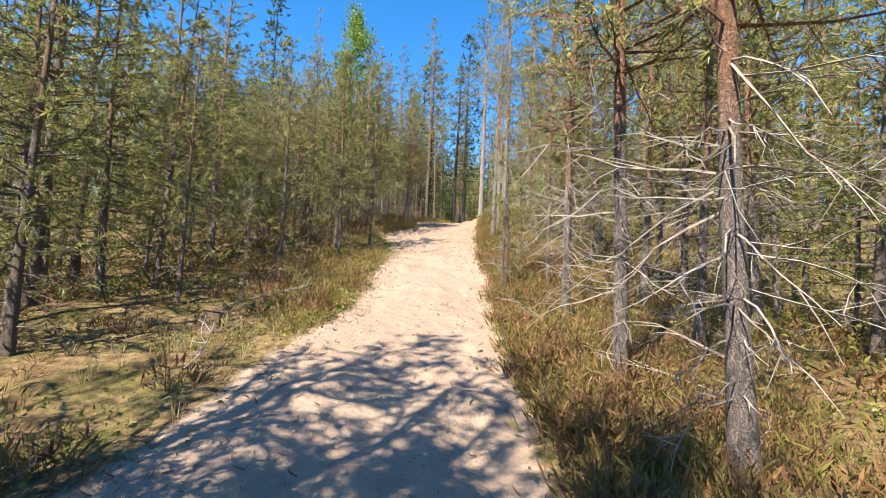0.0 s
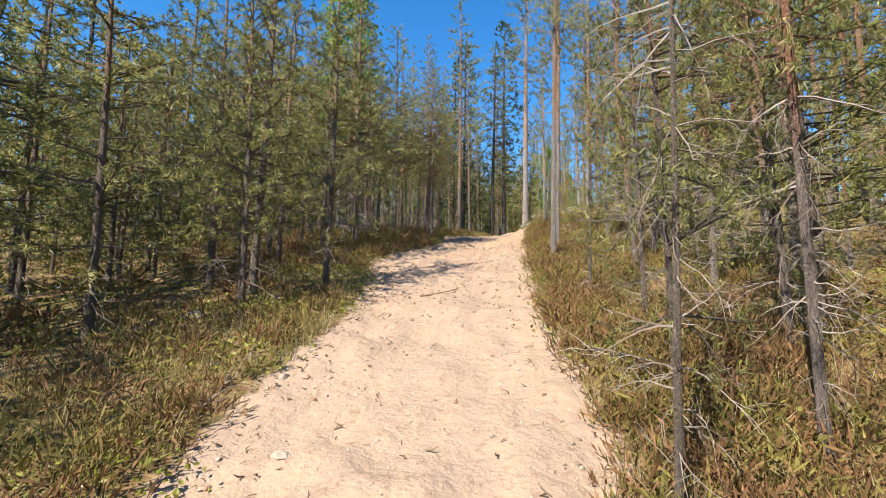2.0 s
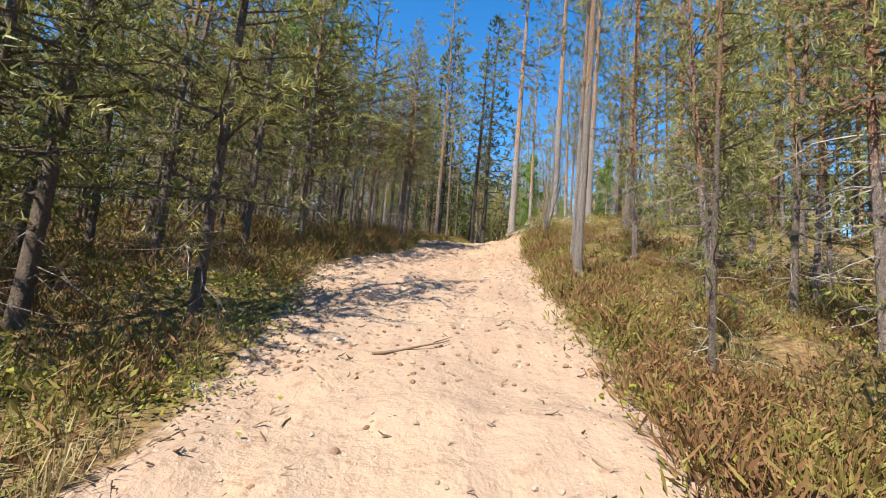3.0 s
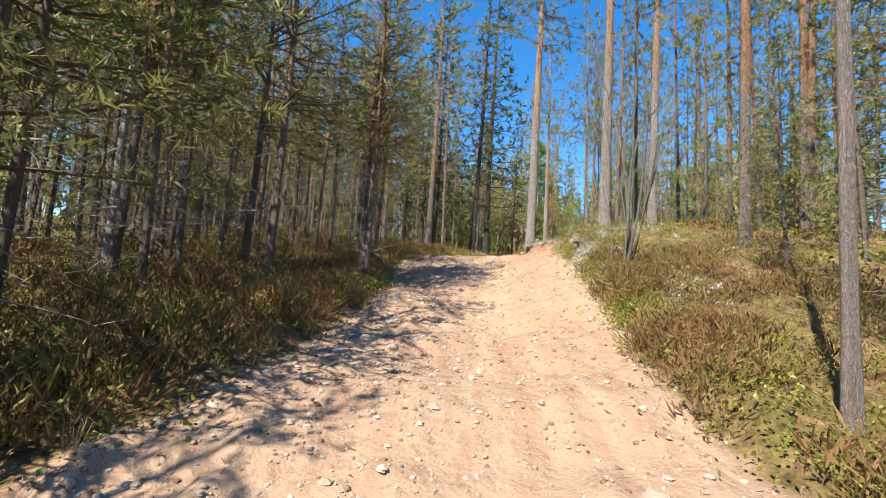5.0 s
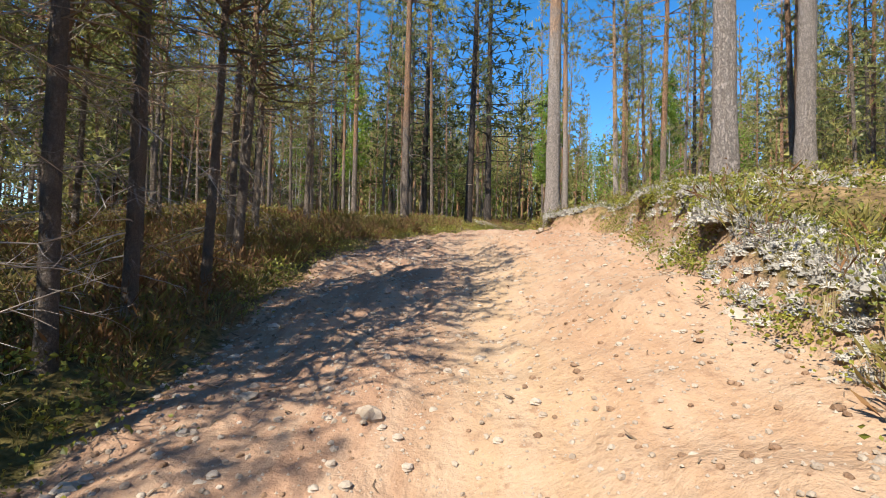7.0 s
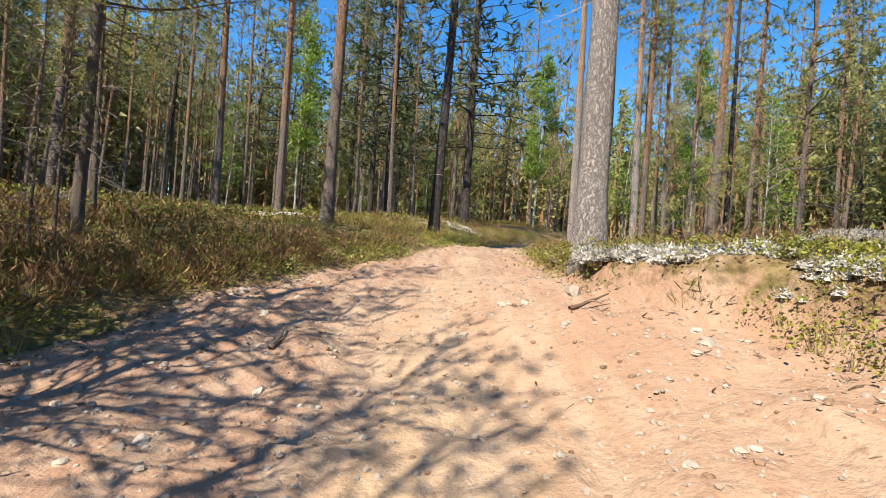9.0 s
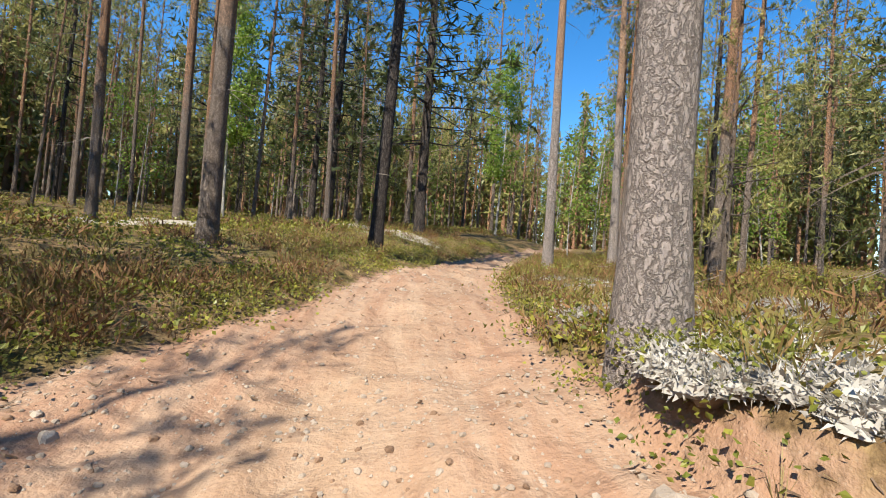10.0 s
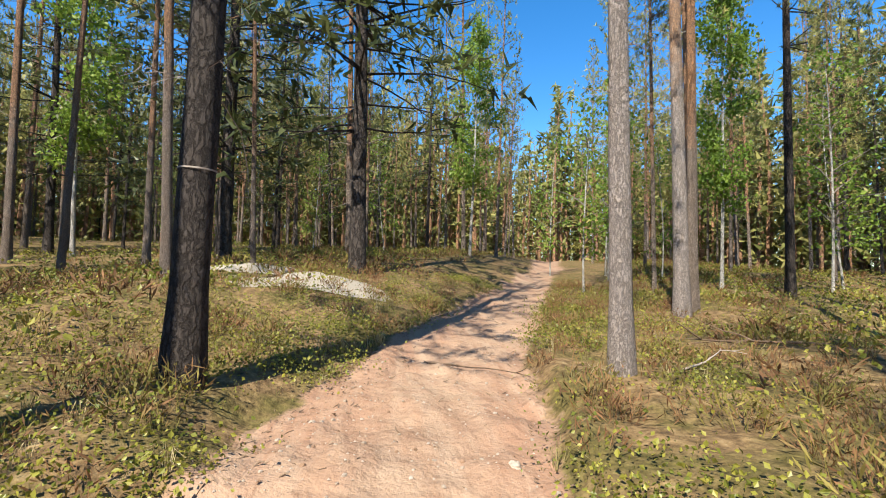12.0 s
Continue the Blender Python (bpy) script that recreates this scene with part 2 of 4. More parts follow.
def tube(points, radii, sides=6, wob=0.0, rng=None):
    """A tapered tube along points, closed at its end."""
    p, r = np.asarray(points, float), np.asarray(radii, float)
    t = np.gradient(p, axis=0)
    t /= np.linalg.norm(t, axis=1)[:, None] + 1e-9
    ref = np.where(np.abs(t[:, 2:3]) > 0.8, np.array([[1.0, 0, 0]]), np.array([[0, 0, 1.0]]))
    u = np.cross(t, ref)
    u /= np.linalg.norm(u, axis=1)[:, None] + 1e-9
    w = np.cross(t, u)
    a = np.arange(sides) * 2 * np.pi / sides
    rr = r[:, None] * np.ones(sides)
    if wob:
        rr = rr * (1 + rng.uniform(-wob, wob, rr.shape))
    v = p[:, None] + rr[..., None] * (np.cos(a)[None, :, None] * u[:, None] + np.sin(a)[None, :, None] * w[:, None])
    n = len(p)
    i, j = np.meshgrid(np.arange(n - 1), np.arange(sides), indexing="ij")
    k = (j + 1) % sides
    f = np.stack([i * sides + j, i * sides + k, (i + 1) * sides + k, (i + 1) * sides + j], -1).reshape(-1, 4)
    return v.reshape(-1, 3), f


def merged(parts):
    """One (vertices, faces) out of many with alike faces."""
    vs, fs, base = [], [], 0
    for v, f in parts:
        vs.append(v)
        fs.append(np.asarray(f) + base)
        base += len(v)
    return (np.concatenate(vs), np.concatenate(fs)) if vs else (np.zeros((0, 3)), np.zeros((0, 4), int))


def unit(v):
    return v / (np.linalg.norm(v, axis=-1, keepdims=True) + 1e-9)


def needles(bases, dirs, rng, count, length, width, reach, spread=0.9):
    """Tufts of thin needles round shoots that start at bases and run along dirs for reach metres."""
    n = len(bases)
    b = np.repeat(bases, count, 0)
    d = np.repeat(unit(dirs), count, 0)
    side = unit(np.cross(d, rng.normal(size=d.shape)))
    along = rng.uniform(0, 1, (n * count, 1))
    root = b + d * along * reach
    way = unit(d * rng.uniform(0.25, 1.0, (n * count, 1)) + side * spread)
    flat = unit(np.cross(way, rng.normal(size=d.shape)))
    ln = length * rng.uniform(0.7, 1.2, (n * count, 1))
    v = np.stack([root - flat * width / 2, root + flat * width / 2, root + way * ln], 1).reshape(-1, 3)
    return v, np.arange(n * count * 3).reshape(-1, 3)


def leaves(centres, rng, size):
    """Small pointed leaves, each of two triangles with a fold."""
    n = len(centres)
    way = unit(rng.normal(size=(n, 3)) + [0, 0, 0.1])
    side = unit(np.cross(way, rng.normal(size=(n, 3))))
    up = np.cross(way, side)
    s = size * rng.uniform(0.7, 1.3, (n, 1))
    v = np.stack([centres, centres + way * s * 0.5 + side * s * 0.36 + up * s * 0.1, centres + way * s, centres + way * s * 0.5 - side * s * 0.36 + up * s * 0.1], 1).reshape(-1, 3)
    k = np.arange(n)[:, None] * 4
    return v, np.concatenate([k + [0, 1, 2], k + [0, 2, 3]])


def thing(name, label, category, group="", kind=""):
    return tagged(new(name), label, category, group, kind)


def part(name, me, parent, label="", kind=""):
    ob = new(name, me)
    ob.parent = parent
    return tagged(ob, label, "", "", kind)


# ---- the lie of the land ----
def hashed(i, j, seed):
    h = np.sin(i * 127.1 + j * 311.7 + seed * 74.7) * 43758.5453
    return h - np.floor(h)


def rough(x, y, size, seed):
    """Smooth noise from -0.5 to 0.5."""
    x, y = np.asarray(x, float) / size, np.asarray(y, float) / size
    i, j = np.floor(x), np.floor(y)
    u, v = x - i, y - j
    u, v = u * u * (3 - 2 * u), v * v * (3 - 2 * v)
    a, b = hashed(i, j, seed), hashed(i + 1, j, seed)
    c, d = hashed(i, j + 1, seed), hashed(i + 1, j + 1, seed)
    return (a + (b - a) * u) * (1 - v) + (c + (d - c) * u) * v - 0.5


def step(a, b, x):
    t = np.clip((x - a) / (b - a + 1e-9), 0, 1)
    return t * t * (3 - 2 * t)


def smooth_line(y, knots):
    ks, vs = zip(*knots)
    return sum(np.interp(np.asarray(y, float) + o, ks, vs) for o in (-0.7, -0.35, 0, 0.35, 0.7)) / 5


RISE = [(-60, -6.5), (-14, -3.55), (-11.7, -3.34), (-9, -2.98), (-6.2, -2.58), (-4.8, -2.36), (0.56, -1.04), (3.3, -0.50), (6, 0.02), (9.6, 0.62),
        (12.4, 1.15), (15, 1.6), (17.6, 2.03), (20.6, 2.42), (25.4, 2.56), (30, 3.0), (40, 3.85), (60, 4.8), (200, 6), (900, 8)]
LEFT = [(-60, -1.2), (-14, -1.2), (-9.7, -1.17), (-7.9, -1.0), (-5.5, -0.85), (-3, -0.9), (-1, -0.85), (0.5, -1.2), (2.7, -1.8), (3.5, -1.75), (4.5, -1.5), (6.6, -1.15), (8, -1.2), (9.5, -1.15),
        (11.4, -1.4), (14.4, -1.45), (15.5, -1.35), (16.6, -1.0), (18, -0.3), (19.6, 0.35), (22, 0.8), (24.7, 1.5), (26, 1.9), (27.5, 2.7), (32, 5.2), (40, 9.0), (60, 17), (200, 60)]
RIGHT = [(-60, 1.0), (-14, 1.0), (-9.5, 0.94), (-8, 0.9), (-5.6, 1.0), (-3.2, 1.15), (0.8, 1.08), (3.5, 1.45), (5.5, 1.45), (6.5, 1.55), (8, 1.7), (9.3, 2.0), (10, 2.0), (12.2, 2.4), (14, 2.75),
         (15.2, 2.6), (15.9, 2.15), (16.6, 1.9), (17.8, 2.1), (19, 2.25), (20.3, 2.36), (23, 2.93), (24.6, 3.4), (26.3, 3.95), (29.6, 5.4), (34.5, 7.7), (40, 10.6), (60, 18.6), (200, 62)]
CROSSFALL = [(-60, 0), (1, 0), (3, 0.04), (5, 0.12), (6.5, 0.24), (8, 0.40), (9.4, 0.48), (11, 0.55), (13, 0.5), (15, 0.4), (16.5, 0.28), (18, 0.08), (20, 0.0), (900, 0)]
BANK = [(-60, 0.05), (0, 0.03), (3, 0.12), (5, 0.3), (6.5, 0.5), (8, 0.66), (10, 1.12), (12.2, 1.46), (15, 1.0), (16.5, 0.65), (17.2, 0.52), (18.5, 0.3), (20.5, 0.16), (24, 0.24), (30, 0.2), (900, 0.3)]
LEFT_BANK = [(-60, 0.0), (-2, 0.02), (1, 0.12), (4, 0.28), (9, 0.34), (14, 0.36), (20, 0.28), (26, 0.5), (33, 0.55), (900, 0.6)]


def edges(x, y):
    """Metres outside the trail's left and right edge (negative: on the trail)."""
    wave = 0.16 * rough(x * 0 + 3, y, 0.55, 5) + 0.22 * rough(x * 0 + 9, y, 1.7, 6)
    return smooth_line(y, LEFT) + wave - x, x - smooth_line(y, RIGHT) + wave


def ground_z(x, y, fine=True):
    x, y = np.asarray(x, float), np.asarray(y, float)
    dl, dr = edges(x, y)
    z = smooth_line(y, RISE)
    off = np.maximum(dl, dr)
    fall = smooth_line(y, CROSSFALL)
    r_edge = x - dr
    z = z + fall * step(0.35, 1.0, (x + 0.4) / (r_edge + 0.4 + 1e-6)) * (r_edge > 0.2)
    z = z + (smooth_line(y, BANK) - fall) * (0.7 * step(0, 0.24, dr) + 0.3 * step(0.2, 1.8, dr))
    z = z + smooth_line(y, LEFT_BANK) * (0.45 * step(0, 0.6, dl) + 0.55 * step(0.3, 3.0, dl))
    wild = step(0.0, 0.8, off)
    far = step(6, 30, np.abs(x - (LEFT[0][1] + RIGHT[0][1]) / 2))
    z = z + wild * (0.16 * rough(x, y, 1.3, 1) + 0.09 * rough(x, y, 0.45, 2) + 0.5 * rough(x, y, 6.5, 3) * step(1.5, 6, off) + 0.8 * far * rough(x, y, 25, 4))
    if fine:
        on = 1 - wild
        z = z + on * (0.10 * rough(x, y, 0.7, 11) + 0.06 * rough(x, y, 0.26, 12) + 0.05 * rough(x, y / 3, 0.4, 13))
        z = z + on * (0.034 * rough(x, y, 0.12, 15) + 0.13 * np.maximum(rough(x, y, 0.17, 16) - 0.17, 0) * step(-2, 4, y))
        z = z + 0.03 * rough(x, y, 0.13, 14) * wild
    return z


def spaced(lo, hi, fine, outer_lo, outer_hi, grow=1.13):
    mid = list(np.arange(lo, hi, fine))
    a, s, left = lo, fine, []
    while a > outer_lo:
        s *= grow
        a -= s
        left.append(a)
    a, s, right = mid[-1], fine, []
    while a < outer_hi:
        s *= grow
        a += s
        right.append(a)
    return np.array(left[::-1] + mid + right)


def build_ground():
    xs, ys = spaced(-2.4, 4.0, 0.052, -600, 600, 1.2), spaced(-12.5, 26, 0.075, -300, 900, 1.2)
    X, Y = np.meshgrid(xs, ys)
    Z = ground_z(X, Y)
    dl, dr = edges(X, Y)
    off = np.maximum(dl, dr)
    v = np.stack([X, Y, Z], -1).reshape(-1, 3)
    nx, ny = len(xs), len(ys)
    i, j = np.meshgrid(np.arange(ny - 1), np.arange(nx - 1), indexing="ij")
    f = np.stack([i * nx + j, i * nx + j + 1, (i + 1) * nx + j + 1, (i + 1) * nx + j], -1).reshape(-1, 4)
    on = ((off[:-1, :-1] + off[1:, 1:]) / 2 < 0).ravel()
    mask = (0.5 - (off - 0.14 * step(6, 8.5, Y) * step(18.5, 16, Y) * (dr > dl)) / 0.4).clip(0, 1).ravel()
    ochre = (step(5, 8, Y) * step(19, 14, Y) * step(-0.2, 1.2, X + 0.8 * rough(X, Y, 1.5, 21))).ravel()
    mid = (smooth_line(Y, LEFT) + smooth_line(Y, RIGHT)) / 2 + 0.15 + 0.5 * rough(X, Y, 1.8, 23)
    worn = np.maximum(np.exp(-((X - mid) / 0.55) ** 2), 0.75 * step(15, 3, Y)).ravel()
    pale = step(8, -3, Y + 0.8 * rough(X, Y, 1.4, 25)).ravel()
    for name, pick, label, cat in (("ground", ~on, "forest floor of brown litter and moss under pines", "forest floor"),
                                   ("dirt_path", on, "pale sandy dirt path with pebbles and ruts, climbing through the forest", "path")):
        used, g = np.unique(f[pick], return_inverse=True)
        me = mesh_of(name, [(v[used], g.reshape(-1, 4), 0)], [GROUND], True)
        for key, val in (("trail", mask), ("ochre", ochre), ("worn", worn), ("pale", pale)):
            me.attributes.new(key, "FLOAT", "POINT").data.foreach_set("value", val[used].astype(np.float32))
        tagged(new(name, me), label, cat, "", "structure")


build_ground()


# ---- trees ----
def curve(start, way, length, n, rng, droop=0.0, wander=0.12):
    """A wandering line of n+1 points."""
    p, d, out = np.array(start, float), unit(np.array(way, float)), []
    out.append(p.copy())
    for k in range(n):
        d = unit(d + rng.normal(size=3) * wander + [0, 0, droop])
        p = p + d * length / n
        out.append(p.copy())
    return np.array(out)


def trunk_line(rng, height, lean, n):
    t = np.linspace(0, 1, n)
    a, b = rng.uniform(0, 6.28, 2)
    bend = lean * np.stack([np.sin(t * 3.1 + a) - np.sin(a), np.sin(t * 2.3 + b) - np.sin(b)], 1)
    return np.concatenate([bend, (t * height)[:, None]], 1)


def trunk_radii(height, r, n, flare=0.35):
    t = np.linspace(0, 1, n)
    return r * ((1 - t) ** 0.75 * 0.95 + 0.05) * (1 + flare * np.exp(-t * height / 0.16))


def conifer(name, label, seed, height, radius, bark, foliage, live_from, reach, whorl_gap, per_whorl, tufts, count, length, width, dead=1.0, dead_len=0.9,
            lean=0.05, droop=0.02, group="", sides=9, top_up=0.6, dead_from=0.04, sub=2):
    """A pine or spruce: tapered trunk, dead twigs below, live branches with needle tufts above."""
    rng = np.random.default_rng(seed)
    tree = thing(name, label, "tree", group)
    n = 22
    line = trunk_line(rng, height, lean, n)
    line[0, 2] = -0.25
    part("trunk", mesh_of("trunk", [(*tube(line, trunk_radii(height, radius, n), sides, 0.06, rng), 0)], [bark], True), tree)
    wood, bases, dirs, dry = [], [], [], []
    z = height * dead_from + 0.15
    while z < height * 0.985:
        t = z / height
        live = t > live_from
        u = (t - live_from) / (1 - live_from) if live else 0
        at = np.array([np.interp(z, line[:, 2], line[:, 0]), np.interp(z, line[:, 2], line[:, 1]), z])
        for k in range(per_whorl):
            if rng.random() < (0.12 if live else 1 - dead):
                continue
            a = rng.uniform(0, 6.28)
            tilt = (-0.05 + top_up * u + rng.normal() * 0.12) if live else rng.normal() * 0.2 - 0.08
            way = np.array([math.cos(a), math.sin(a), tilt])
            start = at + [0, 0, rng.uniform(-0.08, 0.08)]
            if live:
                ln = reach * (1 - u) ** 0.8 * (0.55 + 0.45 * min(1, u * 5 + 0.3)) * rng.uniform(0.7, 1.15) + 0.12
                c = curve(start, way, ln, 4, rng, droop)
                wood.append(tube(c, np.linspace(0.011 * ln + 0.004, 0.004, 5), 3))
                m = max(2, int(tufts * ln / reach))
                for q in range(m):
                    s = 0.25 + 0.75 * (q + rng.random()) / m
                    root = np.array([np.interp(s * 4, range(5), c[:, e]) for e in range(3)])
                    out = unit(c[-1] - c[0]) + rng.normal(size=3) * 0.55 + [0, 0, 0.15]
                    off = unit(out) * ln * rng.uniform(0.08, 0.30)
                    if sub > 1:
                        wood.append(tube(np.array([root, root + off]), [0.004, 0.003], 3))
                    bases.append(root + off * 0.3)
                    dirs.append(off)
            else:
                ln = dead_len * rng.uniform(0.35, 1.15) * (0.6 + 0.8 * t / max(live_from, 0.1))
                c = curve(start, way, ln, 5, rng, -0.03, 0.16)
                dry.append(tube(c, np.linspace(0.003 + 0.0045 * ln, 0.0013, 6), 3))
                for q in range(int(2 + 4 * ln) if sub > 1 else 1):
                    s = rng.uniform(0.3, 0.95)
                    root = np.array([np.interp(s * 5, range(6), c[:, e]) for e in range(3)])
                    tw = curve(root, unit(c[-1] - c[0]) + rng.normal(size=3) * 0.6, ln * rng.uniform(0.15, 0.45), 2, rng, 0, 0.25)
                    dry.append(tube(tw, [0.0028, 0.002, 0.001], 3))
        z += whorl_gap * rng.uniform(0.7, 1.3)
    bases, dirs = np.array(bases), np.array(dirs)
    lens = np.linalg.norm(dirs, axis=1)[:, None]
    shoots = needles(bases, dirs, rng, count, length, width, np.repeat(lens, count, 0))
    wood_v = merged(wood)
    tone = np.concatenate([np.zeros(len(wood_v[0])), np.repeat(rng.random(len(bases)), count * 3)])
    part("crown", mesh_of("crown", [(*wood_v, 0), (*shoots, 1)], [bark, foliage], tone=tone), tree)
    if dry:
        part("dead_wood", mesh_of("dead_wood", [(*merged(dry), 0)], [TWIG]), tree, "bare grey dead lower twigs", "stuff")
    return tree


def birch(name, label, seed, height, radius, leaf_count, size, reach, live_from=0.25, bark=None, group=""):
    """A birch: slim white trunk, thin limbs, loose crown of small leaves."""
    rng = np.random.default_rng(seed)
    tree = thing(name, label, "tree", group)
    n = 16
    line = trunk_line(rng, height, 0.12, n)
    line[0, 2] = -0.2
    part("trunk", mesh_of("trunk", [(*tube(line, trunk_radii(height, radius, n), 8, 0.05, rng), 0)], [bark or BARK_BIRCH], True), tree)
    wood, spots = [], []
    limbs = int(10 + height * 2.2)
    for k in range(limbs):
        t = live_from + (1 - live_from) * (k + rng.random()) / limbs * 0.97
        u = (t - live_from) / (1 - live_from)
        z = t * height
        at = [np.interp(z, line[:, 2], line[:, 0]), np.interp(z, line[:, 2], line[:, 1]), z]
        a = rng.uniform(0, 6.28)
        ln = reach * (0.25 + 0.75 * math.sin(math.pi * min(1, u * 0.8 + 0.2))) * rng.uniform(0.6, 1.1)
        c = curve(at, (math.cos(a), math.sin(a), 0.9), ln, 5, rng, -0.09)
        wood.append(tube(c, np.linspace(0.01 + 0.005 * ln, 0.003, 6), 3))
        m = max(4, int(leaf_count / limbs))
        s = rng.uniform(0.2, 1.0, m) ** 0.7 * 5
        p = np.stack([np.interp(s, range(6), c[:, e]) for e in range(3)], 1)
        spots.append(p + rng.normal(size=(m, 3)) * [0.13 * reach, 0.13 * reach, 0.12 * reach] - [0, 0, 0.1])
    wood_v, leaf_v = merged(wood), leaves(np.concatenate(spots), rng, size)
    tone = np.concatenate([np.zeros(len(wood_v[0])), np.repeat(rng.random(len(leaf_v[0]) // 4), 4)])
    part("crown", mesh_of("crown", [(*wood_v, 0), (*leaf_v, 1)], [BARK_SALLOW, BIRCH_LEAF], tone=tone), tree)
    return tree


YOUNG = "young pines beside the path"
TALL = "tall pines of the old stand"
young_near = [conifer("young_pine", "young pine with green needles and bare grey lower twigs", 40 + k, 5.6, 0.045 + 0.006 * k, BARK_YOUNG, NEEDLE, 0.16, 1.0, 0.27, 5, 8, 17, 0.085, 0.0135,
                      dead=0.9, dead_len=0.75, group=YOUNG, sides=7) for k in range(3)]
young_mid = [conifer("young_pine", "slender young pine with a thin green crown and dry twigs", 60 + k, 7.2, 0.055, BARK_YOUNG, NEEDLE, 0.11, 1.2, 0.40, 5, 7, 13, 0.115, 0.0225,
                     dead=0.7, dead_len=0.8, group=YOUNG, sides=6, sub=1) for k in range(4)]
tall_pines = [conifer("pine_tree", "tall straight pine with reddish upper bark and high crown", 80 + k, 15.5, 0.125, BARK_PINE, NEEDLE, 0.40, 2.1, 0.62, 5, 9, 13, 0.18, 0.034,
                      dead=0.28, dead_len=1.1, group=TALL, sides=9, sub=1, dead_from=0.12) for k in range(4)]
twiggy_pines = [conifer("young_pine", "young pine with reddish trunk and a tangle of bare grey twigs", 45 + k, 6.4, 0.06, BARK_RED, NEEDLE, 0.31, 1.1, 0.22, 6, 7, 17, 0.085, 0.0125,
                        dead=0.97, dead_len=0.82, group=YOUNG, sides=9, lean=0.09) for k in range(2)]
stand_pines = [conifer("young_pine", "slim pine with bare dry twigs below a thin green crown", 140 + k, 7.5, 0.056, BARK_YOUNG, NEEDLE, 0.33, 1.45, 0.32, 5, 7, 13, 0.095, 0.0165,
                       dead=0.85, dead_len=0.85, group=YOUNG, sides=7, lean=0.07) for k in range(4)]
young_far = [conifer("young_pine", "slender young pine with a thin green crown", 70 + k, 7.4, 0.055, BARK_YOUNG, NEEDLE, 0.10, 1.25, 0.42, 5, 6, 8, 0.18, 0.045,
                     dead=0.5, dead_len=0.8, group=YOUNG, sides=5, sub=1) for k in range(3)]
tall_far = [conifer("pine_tree", "tall straight pine with reddish upper bark and high crown", 85 + k, 15.5, 0.125, BARK_PINE, NEEDLE, 0.36, 2.2, 0.66, 5, 8, 7, 0.25, 0.065,
                    dead=0.25, dead_len=1.1, group=TALL, sides=7, sub=1, dead_from=0.12) for k in range(3)]
grey_pines = [conifer("pine_tree", "thick straight pine with scaly grey bark", 90 + k, 15.0, 0.15, BARK_GREY, NEEDLE, 0.45, 2.1, 0.62, 5, 10, 18, 0.15, 0.024,
                      dead=0.18, dead_len=0.8, group=TALL, sides=14, sub=2, dead_from=0.12) for k in range(2)]
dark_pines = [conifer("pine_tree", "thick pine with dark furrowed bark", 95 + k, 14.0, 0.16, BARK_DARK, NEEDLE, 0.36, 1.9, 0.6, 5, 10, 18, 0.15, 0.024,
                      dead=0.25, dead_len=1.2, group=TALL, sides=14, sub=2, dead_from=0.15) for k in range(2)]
spruces = [conifer("spruce_tree", "dark green spruce with a narrow pointed crown", 100 + k, 13.0, 0.11, BARK_DARK, SPRUCE, 0.15, 2.0, 0.42, 6, 5, 6, 0.24, 0.07,
                   dead=0.6, dead_len=0.8, group="spruces", sides=7, sub=1, top_up=0.25, droop=-0.03) for k in range(2)]
birches = [birch("birch_tree", "slim white-stemmed birch in bright green leaf", 110 + k, 10.0, 0.07, 5200, 0.135, 1.6, group="birches") for k in range(2)]
birch_saplings = [birch("birch_sapling", "young birch sapling in fresh green leaf", 120 + k, 4.2, 0.022, 800, 0.075, 0.9, 0.15, group="birch saplings") for k in range(2)]
dead_pines = [conifer("dead_young_pine", "thin dead young pine with bare pale twigs", 130, 4.6, 0.034, BARK_YOUNG, NEEDLE, 0.93, 0.35, 0.2, 5, 3, 6, 0.05, 0.01, dead=0.85, dead_len=0.75, group="dead young pines", sides=6)]

rng = np.random.default_rng(7)
stood = []          # x, y of every tree
first_used = set()


def plant(kinds, x, y, size=1.0, which=None, lean=1.5, wide=None):
    k = kinds[which if which is not None else int(rng.integers(len(kinds)))]
    z = float(ground_z(x, y, False))
    s = np.diag([size * (wide or 1), size * (wide or 1), size, 1])
    m = Matrix.Translation((x, y, z)) @ pose(0, 0, 0, rng.normal() * lean, rng.normal() * lean, rng.uniform(0, 360)) @ Matrix([list(r) for r in s])
    if k.name in first_used:
        ob = copy_thing(k, m)
    else:
        k.matrix_basis = m
        first_used.add(k.name)
        ob = k
    stood.append((x, y))
    return ob


